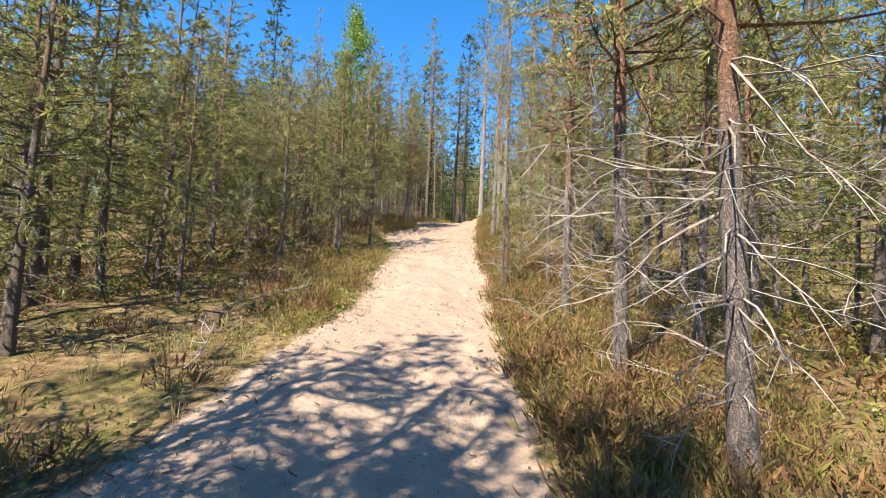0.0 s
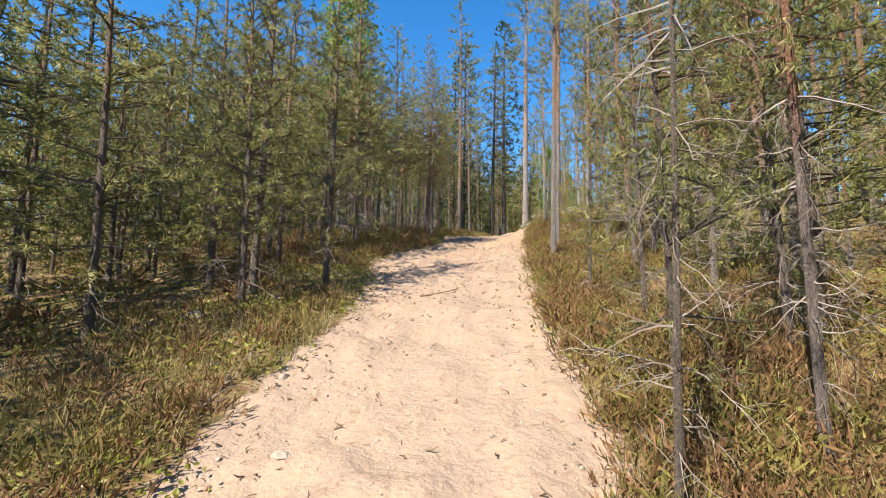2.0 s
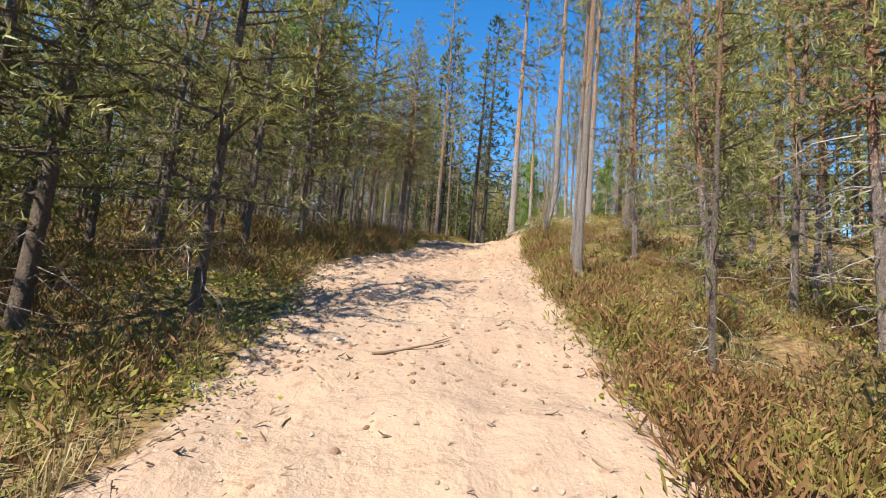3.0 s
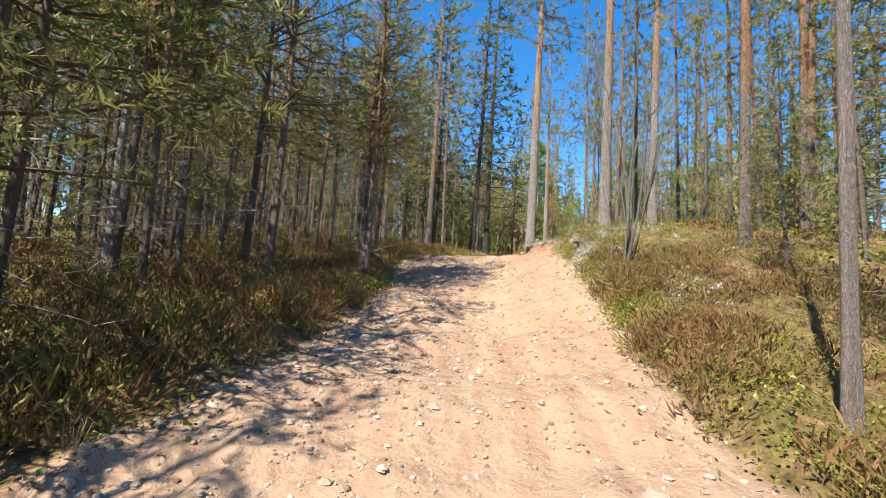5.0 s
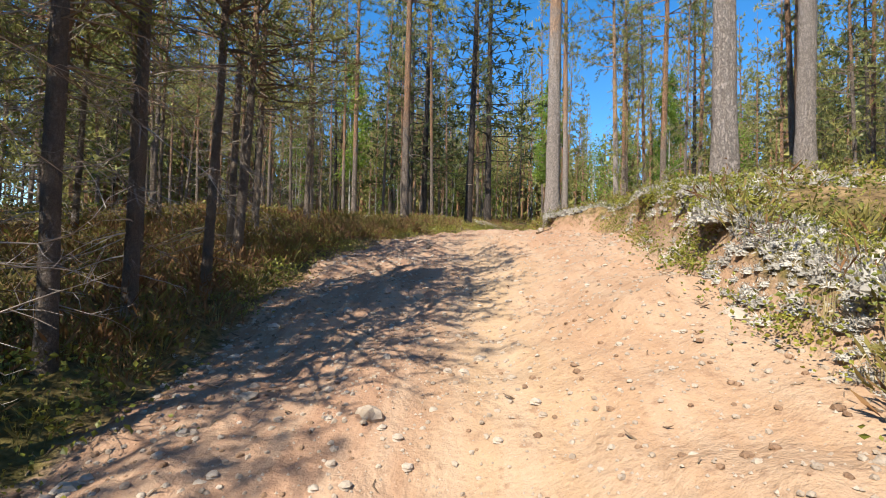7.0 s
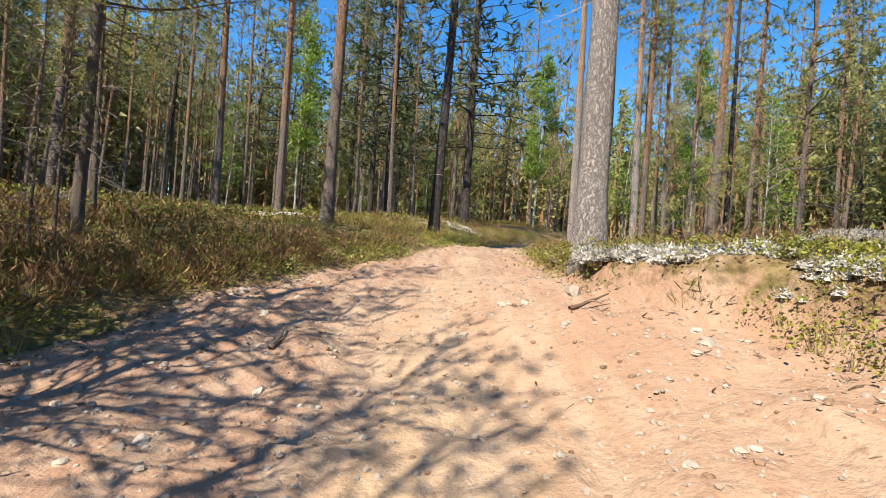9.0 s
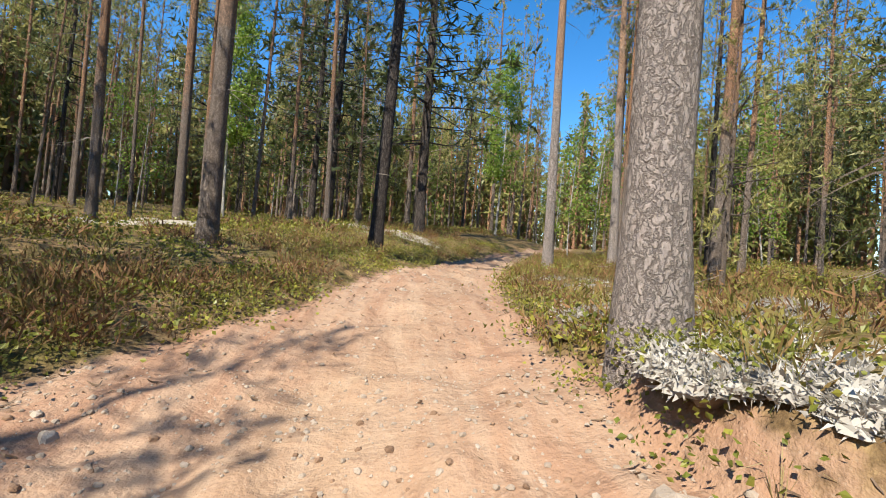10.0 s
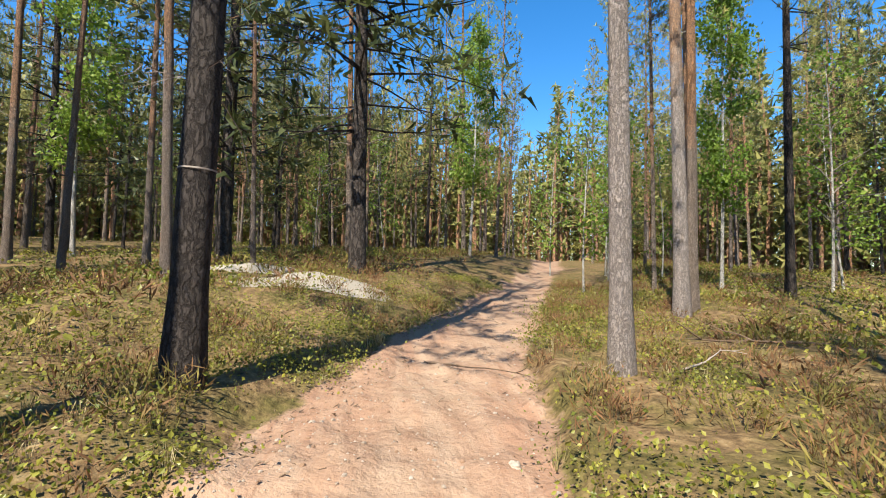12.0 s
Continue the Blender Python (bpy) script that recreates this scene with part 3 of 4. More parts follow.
# trees that stand at known places, and unseen pines added behind the start for shade
for x, y, kinds, which, size, wide in [
    (2.27, 16.92, grey_pines, 0, 1.0, 1.0), (3.2, 12.3, grey_pines, 1, 0.95, 0.85), (4.6, 13.1, grey_pines, 0, 0.9, 0.8), (4.1, 24.2, grey_pines, 1, 1.0, 0.85),
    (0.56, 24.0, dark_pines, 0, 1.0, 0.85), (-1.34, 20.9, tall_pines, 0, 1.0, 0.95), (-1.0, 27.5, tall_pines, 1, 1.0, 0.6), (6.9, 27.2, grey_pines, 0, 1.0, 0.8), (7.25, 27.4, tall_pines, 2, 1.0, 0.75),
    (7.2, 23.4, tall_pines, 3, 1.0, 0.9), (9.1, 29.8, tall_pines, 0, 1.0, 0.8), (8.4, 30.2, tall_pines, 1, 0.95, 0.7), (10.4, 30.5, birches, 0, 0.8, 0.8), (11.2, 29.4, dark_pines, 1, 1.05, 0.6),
    (9.6, 25.8, tall_pines, 2, 1.0, 0.85), (-4.1, 26.0, tall_pines, 3, 1.0, 1.0), (-5.0, 25.7, tall_pines, 1, 0.95, 0.6), (-5.8, 25.7, tall_pines, 0, 1.0, 1.0), (-6.2, 32.1, tall_pines, 2, 1.05, 1.0),
    (-6.6, 35.1, birches, 1, 1.0, 0.9), (5.9, 39.0, birches, 0, 1.25, 1.15), (-4.0, 7.0, birches, 1, 0.9, 0.9),
    (1.74, 2.75, grey_pines, 1, 0.72, 0.62), (2.07, 4.45, grey_pines, 0, 0.68, 0.42), (1.82, -9.45, twiggy_pines, 0, 1.1, 0.95), (1.66, -8.3, twiggy_pines, 1, 1.1, 0.8), (1.9, -5.8, twiggy_pines, 0, 1.0, 0.8), (2.7, -7.4, twiggy_pines, 1, 0.9, 0.9), (3.2, -5.0, twiggy_pines, 0, 0.9, 0.9),
    # pines out of view behind the start, added to shade the path
    (-1.75, -12.7, young_near, 1, 1.1, 1.1), (-2.6, -12.3, young_near, 2, 1.1, 1.1), (-1.5, -14.0, young_near, 0, 1.15, 1.1),
    (2.1, -3.8, twiggy_pines, 1, 0.9, 0.55), (1.26, -4.27, dead_pines, 0, 0.85, 0.6), (1.38, -4.0, young_near, 0, 0.62, 0.55), (1.92, -1.9, young_near, 1, 0.7, 0.6), (1.71, -0.63, young_near, 2, 0.6, 0.55),
    (5.6, 2.0, tall_pines, 0, 0.8, 0.8), (4.3, 4.4, young_mid, 0, 1.0, 1.0), (5.8, 6.5, young_mid, 1, 1.0, 1.0),
    (-3.36, -1.55, dead_pines, 0, 0.7, 0.6), (-2.03, -1.6, young_near, 1, 0.75, 0.85), (-3.0, -0.65, young_near, 2, 0.8, 0.9), (-1.6, -0.34, young_near, 0, 0.76, 0.95), (-2.3, -0.9, young_near, 2, 0.8, 0.9),
    (-4.45, -2.4, young_near, 1, 1.0, 1.0), (-4.5, -6.3, young_near, 2, 1.1, 0.9), (-5.4, -4.6, young_near, 0, 1.15, 1.0), (-5.5, -2.3, young_near, 1, 1.1, 0.9), (-1.7, -7.0, dead_pines, 0, 0.42, 0.4),
    (-3.1, 4.9, stand_pines, 0, 0.85, 0.9), (-2.6, 4.2, young_near, 1, 1.1, 1.0), (-2.8, 5.9, stand_pines, 1, 0.85, 0.85), (-2.45, 7.7, stand_pines, 2, 0.95, 1.1), (-1.75, 10.3, stand_pines, 3, 0.95, 0.9),
    (-1.65, 9.6, stand_pines, 0, 0.95, 1.25), (-1.75, 11.2, stand_pines, 3, 0.92, 1.0), (-3.3, 7.2, stand_pines, 1, 0.95, 1.0), (-4.9, 13.4, stand_pines, 1, 1.04, 1.0), (-2.3, 15.9, dead_pines, 0, 0.85, 0.8),
    # two rows of added unseen pines, some crowns widened for thicker shade
    (-1.3, -13.4, young_near, 1, 0.9, 1.8), (-2.4, -13.6, young_near, 2, 1.0, 1.8), (-1.9, -15.0, young_near, 1, 1.25, 1.9),
    (-2.4, -11.5, young_near, 0, 1.0, 1.2), (-1.9, -12.1, young_near, 1, 0.95, 1.25),
    (-2.9, 11.9, stand_pines, 0, 1.0, 1.3), (-3.9, 10.5, stand_pines, 1, 1.05, 1.3), (-2.2, 12.6, stand_pines, 2, 0.85, 1.2),
    # also out of view, added to shade the path's start
    (-2.9, -13.6, young_near, 0, 1.0, 1.1), (-3.6, -15.2, young_near, 1, 1.15, 1.1), (-1.9, -15.6, young_near, 2, 1.05, 1.1), (-4.8, -13.2, young_mid, 1, 1.0, 1.0),
    (-3.0, 1.2, young_near, 0, 0.85, 0.9), (-3.8, 2.4, young_mid, 1, 0.8, 1.0), (-2.9, 2.9, young_near, 2, 0.85, 0.9), (-4.6, 0.8, young_mid, 2, 0.8, 1.0), (-3.7, 3.7, young_mid, 3, 0.8, 1.0),
    (-3.4, 6.3, stand_pines, 2, 0.81, 1.1), (-4.2, 5.4, stand_pines, 0, 0.85, 1.1), (-4.4, 7.4, stand_pines, 3, 0.85, 1.1), (-3.2, 8.6, stand_pines, 2, 0.88, 1.2), (-4.0, 9.4, stand_pines, 1, 0.85, 1.1), (-2.9, 10.9, stand_pines, 0, 0.85, 1.1), (-3.7, 11.8, stand_pines, 2, 0.85, 1.1),
    (-3.4, 15.6, stand_pines, 2, 0.88, 1.1), (-4.2, 16.6, stand_pines, 0, 0.85, 1.1), (-3.9, 18.6, stand_pines, 3, 0.81, 1.1), (-5.2, 17.6, stand_pines, 3, 0.88, 1.2), (-2.7, 16.6, stand_pines, 1, 0.44, 1.0), (-4.8, 15.0, stand_pines, 1, 0.85, 1.1),
    (-7.8, 36.0, spruces, 0, 1.15, 1.0), (-4.4, 37.0, spruces, 1, 1.2, 1.0), (-2.8, 34.5, spruces, 0, 1.15, 0.9), (1.6, 30.5, spruces, 1, 1.2, 1.1), (-1.9, 33.0, spruces, 0, 1.2, 1.2),
    (-2.6, 13.2, stand_pines, 3, 1.04, 1.0), (-2.9, 14.6, stand_pines, 1, 0.88, 1.0), (-3.0, 17.2, stand_pines, 2, 1.04, 1.1), (-1.45, 9.0, stand_pines, 2, 0.80, 0.9),
]:
    made = plant(kinds, x, y, size, which, 0.8, wide)
    if (x, y) == (0.56, 24.0):
        marked_pine = made
for x, y, kinds in [(-8.5, 31, birch_saplings), (-9.5, 34, birch_saplings), (-3.5, 36, birch_saplings), (8.8, 33, birch_saplings), (9.5, 34.5, birch_saplings), (8.2, 36, birch_saplings), (10.5, 33, birch_saplings),
                    (13, 30, birch_saplings), (14.5, 31, birch_saplings), (-0.5, 40, birch_saplings), (2.5, 43, birch_saplings), (6.8, 30.5, birch_saplings), (12, 34, birch_saplings), (-6, 40, birch_saplings)]:
    plant(kinds, x, y, rng.uniform(0.8, 1.4))


def scatter(x0, x1, y0, y1, tries, gap, clear, choose, wide=None):
    for k in range(tries):
        x, y = rng.uniform(x0, x1), rng.uniform(y0, y1)
        dl, dr = edges(x, y)
        if max(dl, dr) < clear or (y < -10.5 and abs(x) < 2.2):
            continue
        if 24 < y < 39.5 and abs(x - (2.6 + 0.25 * (y - 26))) < 1.9:      # the open strip beside the path, up to the birch
            continue
        if min((x - a) ** 2 + (y - b) ** 2 for a, b in stood) < gap ** 2:
            continue
        kinds, lo, hi = choose(x, y)
        plant(kinds, x, y, rng.uniform(lo, hi), wide=wide and rng.uniform(*wide))


def left_stand(x, y):
    if y > 3:
        return (stand_pines if x > -6 or rng.random() < 0.4 else young_mid), (0.72 if y < 9 else 0.85), (0.92 if y < 9 else 1.05)
    small = 0.5 + 0.02 * abs(x)
    return (young_near if x > -4.2 else young_mid), small, small + 0.2


scatter(-9, -2.6, -9, 15, 165, 0.7, 2.0, left_stand)
scatter(-9, -3.6, -7.5, 3, 55, 0.65, 2.2, left_stand)
scatter(-8, -3.2, 0.5, 13, 60, 0.6, 1.6, left_stand)
scatter(2.4, 9, -10, 5.5, 105, 0.85, 1.4, lambda x, y: ((young_near if x < 5 else young_mid) if rng.random() < 0.65 else twiggy_pines, 0.6, 1.0))
scatter(-20, -9, -8, 24, 70, 1.2, 2, lambda x, y: (young_far, 0.72, 1.0) if y < 6 else (young_far if rng.random() < 0.85 else spruces, 0.9, 1.3))
scatter(9, 24, -8, 18, 80, 1.5, 2, lambda x, y: (young_far if rng.random() < 0.6 else tall_far, 0.75, 1.1))
scatter(4.2, 17, 4, 21, 75, 1.3, 2.2, lambda x, y: ((tall_pines if x < 9 else tall_far) if rng.random() < 0.5 else (young_mid if x < 9 else young_far), 0.8, 1.1), (0.6, 0.9))
scatter(-17, -6, 17, 29, 18, 1.8, 1.8, lambda x, y: (tall_pines, 0.8, 1.05), (0.6, 0.9))
scatter(-28, 32, 29, 62, 360, 1.5, 1.6, lambda x, y: ((tall_far if y > 38 or abs(x) > 15 else tall_pines) if rng.random() < 0.8 else spruces, 0.75, 1.1), (0.55, 0.85))
scatter(-3, 3, 62, 75, 25, 1.2, 0.2, lambda x, y: (spruces, 0.7, 1.0))


def far_woods():
    """The wood beyond, as one mass of simple trunks and ragged crowns."""
    r = np.random.default_rng(11)
    wood, green = [], []
    for k in range(2500):
        ahead = r.random() < 0.64
        a = r.uniform(-0.75, 0.75) if ahead else r.uniform(0.75, 5.53)
        d = r.uniform(26, 95)
        x, y = d * math.sin(a) * (1.1 if ahead else 1), 12 + d * math.cos(a)
        if (-21 < x < 25 and -12 < y < 56) or (abs(x) < 22 and -30 < y < 0):
            continue
        if abs(x - np.interp(y, [34, 200], [6.9, 61])) < 1.5 and y < 62:
            continue
        z, h = float(ground_z(x, y, False)), r.uniform(8, 16)
        wood.append(tube(np.array([[x, y, z - 0.3], [x + r.normal() * 0.2, y, z + h * 0.5], [x + r.normal() * 0.3, y, z + h]]), [0.14, 0.1, 0.02], 4))
        n = 66
        t = r.uniform(0.0, 1.0, n) ** 0.85
        w = (1 - t) * 2.2 + 0.3
        b = r.uniform(0, 6.28, n)
        root = np.stack([np.full(n, x), np.full(n, y), z + t * h], 1)
        green.append(needles(root, np.stack([np.cos(b), np.sin(b), r.normal(size=n) * 0.3 + 0.2], 1), r, 2, 0.7, 0.28, (w * r.uniform(0.4, 1, n)).repeat(2)[:, None]))
    tagged(new("far_woods", mesh_of("far_woods", [(*merged(wood), 0), (*merged(green), 1)], [BARK_PINE, NEEDLE], tone=np.concatenate([np.zeros(sum(len(v) for v, f in wood)), np.repeat(r.random(len(green)), 66 * 6)]))), "dense pine wood standing far beyond the path", "forest", "", "stuff")


far_woods()


# ---- undergrowth ----
def repeated(tv, tf, places_xyz, turns, sizes, tilt=None):
    """A template laid at every place, turned about z and scaled."""
    c, s = np.cos(turns), np.sin(turns)
    v = tv[None] * sizes[:, None, None]
    x = v[..., 0] * c[:, None] - v[..., 1] * s[:, None]
    y = v[..., 0] * s[:, None] + v[..., 1] * c[:, None]
    out = np.stack([x, y, v[..., 2]], -1) + places_xyz[:, None]
    f = tf[None] + (np.arange(len(places_xyz)) * len(tv))[:, None, None]
    return out.reshape(-1, 3), f.reshape(-1, tf.shape[1])


def sprig_clump(r, stems, height, width, leaf, per_stem, lean=0.5):
    """Upright wiry stems with short side leaves."""
    vs = []
    for k in range(stems):
        a = r.uniform(0, 6.28)
        root = np.array([math.cos(a), math.sin(a), 0]) * r.uniform(0, 0.10)
        top = root + np.array([math.cos(a) * lean * r.uniform(0.1, 1), math.sin(a) * lean * r.uniform(0.1, 1), 1]) * height * r.uniform(0.5, 1.1)
        side = unit(np.cross(top - root, r.normal(size=3)))
        vs.append([root - side * width, root + side * width, top])
        for q in range(per_stem):
            s = r.uniform(0.3, 1)
            p = root + (top - root) * s
            w = unit(r.normal(size=3) + [0, 0, 0.9])
            e = unit(np.cross(w, r.normal(size=3)))
            vs.append([p - e * leaf * 0.13, p + e * leaf * 0.13, p + w * leaf])
    v = np.array(vs).reshape(-1, 3)
    return v, np.arange(len(v)).reshape(-1, 3)


def leaf_clump(r, count, spread, height, size):
    c = np.stack([r.normal(size=count) * spread, r.normal(size=count) * spread, r.uniform(0.02, 1, count) * height], 1)
    return leaves(c, r, size)


def grass_clump(r, blades, height, width):
    vs = []
    for k in range(blades):
        a = r.uniform(0, 6.28)
        d = np.array([math.cos(a), math.sin(a), 0])
        root = d * r.uniform(0, 0.05)
        lean = r.uniform(0.1, 0.9)
        mid = root + (d * lean * 0.35 + [0, 0, 0.65]) * height
        tip = root + (d * lean + [0, 0, 0.9 - 0.5 * lean]) * height * r.uniform(0.8, 1.2)
        e = np.array([-d[1], d[0], 0]) * width
        vs += [[root - e, root + e, mid], [mid - e * 0.7, mid + e * 0.7, tip]]
    v = np.array(vs).reshape(-1, 3)
    return v, np.arange(len(v)).reshape(-1, 3)


def lump(r, rings=4, sides=7, sweep=1.75):
    """A low knobbly cushion."""
    v, f = [[0, 0, 0.75]], []
    for i in range(1, rings + 1):
        a = i / rings * sweep
        for j in range(sides):
            b = (j + 0.5 * (i % 2)) * 6.283 / sides
            q = 1 + r.uniform(-0.22, 0.22)
            v.append([math.sin(a) * math.cos(b) * q, math.sin(a) * math.sin(b) * q, math.cos(a) * 0.75 * q])
    for j in range(sides):
        f.append([0, 1 + j, 1 + (j + 1) % sides])
    for i in range(rings - 1):
        for j in range(sides):
            a, b = 1 + i * sides + j, 1 + i * sides + (j + 1) % sides
            f += [[a, a + sides, b + sides], [a, b + sides, b]]
    return np.array(v), np.array(f)


def sown(n, x0, x1, y0, y1, near, keep):
    """Places off the path, thicker towards it, kept where keep(x, y, off) exceeds a random number."""
    r = np.random.default_rng(int(n + x0 * 7 + y0 * 3))
    y = r.uniform(y0, y1, n)
    side = r.random(n) < 0.5
    d = r.exponential(near, n)
    x = np.where(side, smooth_line(y, LEFT) - d, smooth_line(y, RIGHT) + d)
    dl, dr = edges(x, y)
    off = np.maximum(dl, dr)
    ok = (x > x0) & (x < x1) & (off > -0.04) & (keep(x, y, off) > r.random(n))
    x, y = x[ok], y[ok]
    return np.stack([x, y, ground_z(x, y) - 0.015], 1), r


def stuff(name, label, category, templates, spots, r, lo, hi, mat):
    pick = r.integers(len(templates), size=len(spots))
    chunks, tone = [], []
    for k, (tv, tf) in enumerate(templates):
        p = spots[pick == k]
        if len(p):
            chunks.append((*repeated(tv, tf, p, r.uniform(0, 6.28, len(p)), r.uniform(lo, hi, len(p))), 0))
            tone.append(np.repeat(r.random(len(p)), len(tv)))
    return tagged(new(name, mesh_of(name, chunks, [mat], tone=np.concatenate(tone))), label, category, "", "stuff")


def patchy(x, y, size, seed, lo, hi):
    return step(lo, hi, rough(x, y, size, seed) + 0.5 * rough(x, y, size * 0.4, seed + 50))


def hummock(r, sprays, spread, height, length, width):
    """A dense low shrub: many feathery sprays fanning out of a rounded heap."""
    a, d = r.uniform(0, 6.28, sprays), np.sqrt(r.uniform(0, 1, sprays))
    root = np.stack([np.cos(a) * d * spread, np.sin(a) * d * spread, height * np.sqrt(1 - 0.85 * d ** 2) * r.uniform(0.15, 0.85, sprays)], 1)
    way = unit(np.stack([np.cos(a) * d * 0.9, np.sin(a) * d * 0.9, np.full(sprays, 0.75)], 1) + r.normal(size=(sprays, 3)) * 0.4)
    e = unit(np.cross(way, r.normal(size=(sprays, 3)))) * width / 2
    ln = length * r.uniform(0.6, 1.3, (sprays, 1))
    v = np.stack([root - way * ln * 0.35, root + way * ln * 0.25 + e, root + way * ln * 0.25 - e, root + way * ln * 0.75], 1).reshape(-1, 3)
    k = np.arange(sprays)[:, None] * 4
    return v, np.concatenate([k + [0, 1, 2], k + [2, 1, 3]])


r0 = np.random.default_rng(3)
sprigs = [merged([hummock(r0, 34, 0.15, 0.21, 0.08, 0.011), sprig_clump(r0, 8, 0.26, 0.002, 0.03, 2)]) for k in range(4)]
tall_sprigs = [hummock(r0, 30, 0.32, 0.30, 0.15, 0.03) for k in range(3)]
berries = [leaf_clump(r0, 30, 0.11, 0.12, 0.025) for k in range(4)]
far_berries = [leaf_clump(r0, 30, 0.28, 0.18, 0.062) for k in range(3)]
tufts = [grass_clump(r0, 14, 0.22, 0.0035) for k in range(3)]
lumps = []
for k in range(5):      # a soft cushion of short pale branchlets
    v, f = lump(r0, 3, 7)
    w = unit(r0.normal(size=(72, 3)) + [0, 0, 0.5])
    w = w[w[:, 2] > -0.2]
    e = unit(np.cross(w, r0.normal(size=w.shape)))
    q = w * [1, 1, 0.75] * r0.uniform(0.4, 0.95, (len(w), 1))
    t = np.stack([q - e * 0.075, q + e * 0.075, q + unit(w + r0.normal(size=w.shape) * 0.9) * r0.uniform(0.22, 0.46, (len(w), 1))], 1).reshape(-1, 3)
    lumps.append(merged([(v * 0.55, f), (t, np.arange(len(t)).reshape(-1, 3))]))

spots, r = sown(9800, -9, 10, -13, 32, 2.0, lambda x, y, o: step(0.0, 0.25, o) * (0.12 + 0.88 * patchy(x, y, 1.5, 31, -0.22, 0.12)) * np.where((x < 0) & (y < 12), 0.95, np.where(y < 8, 0.85, np.where((x > 0) & (y < 17), 0.25, 0.6))))
stuff("heather", "brown and olive heather growing beside the path", "heather", sprigs, spots, r, 0.7, 1.4, HEATHER)
spots, r = sown(9500, -26, 30, -14, 52, 6, lambda x, y, o: 0.85 * step(1.6, 4, o) * (0.3 + 0.7 * patchy(x, y, 2.2, 35, -0.2, 0.1)))
stuff("heather", "tall brown heather and scrub under the trees", "heather", tall_sprigs, spots, r, 0.5, 1.1, HEATHER)
spots, r = sown(13000, -9, 10, -13, 32, 1.9, lambda x, y, o: (0.06 + 0.94 * patchy(x, y, 1.2, 41, -0.12, 0.15)) * np.where(y > 16, 1.0, np.where((x > 0) & (y > 2), np.where(y > 7, 0.5 * step(0.15, 0.5, o), 0.45), np.where(y > 6, 0.75, 0.55))))
stuff("lingonberry_shrubs", "low green lingonberry and bilberry shrubs on the forest floor", "shrubs", berries, spots, r, 0.7, 1.5, BERRY)
spots, r = sown(7500, -30, 34, -8, 58, 8, lambda x, y, o: 0.9 * step(1.5, 5, o) * np.where(y > 16, 1, 0.6))
stuff("bilberry_shrubs", "yellow-green bilberry shrubs spreading under the pines", "shrubs", far_berries, spots, r, 0.6, 1.3, BERRY)
spots, r = sown(3600, -7, 7, -13, 30, 0.8, lambda x, y, o: (0.1 + 0.9 * patchy(x, y, 1.0, 61, 0.0, 0.25)) * np.where(y < 3, 0.8, 0.3))
stuff("dry_grass", "pale dry grass tufts at the path's edge", "grass", tufts, spots, r, 0.6, 1.3, DRY_GRASS)
spots, r = sown(4600, 1, 7, 5.5, 21.5, 0.8, lambda x, y, o: patchy(x, y, 0.8, 71, -0.15, 0.08) * step(3.2, 1.0, o) * step(5.5, 7.5, y) * step(0.08, 0.25, o))
stuff("reindeer_lichen", "cushions of white-grey reindeer lichen on the bank", "lichen", lumps, spots, r, 0.035, 0.10, LICHEN)
spots, r = sown(1500, -7, 0, -12, 12, 0.7, lambda x, y, o: patchy(x, y, 0.7, 77, 0.05, 0.2) * 0.8)
stuff("reindeer_lichen", "small grey lichen cushions among the heather", "lichen", lumps, spots, r, 0.02, 0.05, LICHEN)

spots, r = sown(1700, 1, 6, 2.0, 9, 1.1, lambda x, y, o: patchy(x, y, 0.9, 33, -0.15, 0.1) * (x > 1))
stuff("heather", "dark heather growing up the bank", "heather", sprigs, spots, r, 0.9, 1.5, HEATHER)
spots, r = sown(3400, 1, 6, -12, 3, 0.9, lambda x, y, o: (0.25 + 0.75 * patchy(x, y, 1.1, 37, -0.2, 0.1)) * (x > 0.8))
stuff("heather", "brown heather and dry sprigs under bare pine twigs", "heather", sprigs, spots, r, 0.8, 1.5, HEATHER)
# the overgrown lip of the bank
spots, r = sown(1700, 1, 5, 3.5, 17.5, 0.35, lambda x, y, o: (0.08 + 0.5 * patchy(x, y, 0.7, 43, 0.0, 0.25)) * (x > 1) * step(0.1, 0.3, o))
stuff("lingonberry_shrubs", "low green lingonberry shrubs along the bank's lip", "shrubs", berries, spots, r, 0.7, 1.3, BERRY)
spots, r = sown(2300, -7, 0, 3, 20, 1.3, lambda x, y, o: step(0.1, 0.5, o) * step(19.5, 17, y))
stuff("heather", "tall dark heather in the shade of young pines", "heather", sprigs, spots, r, 1.1, 1.6, HEATHER)


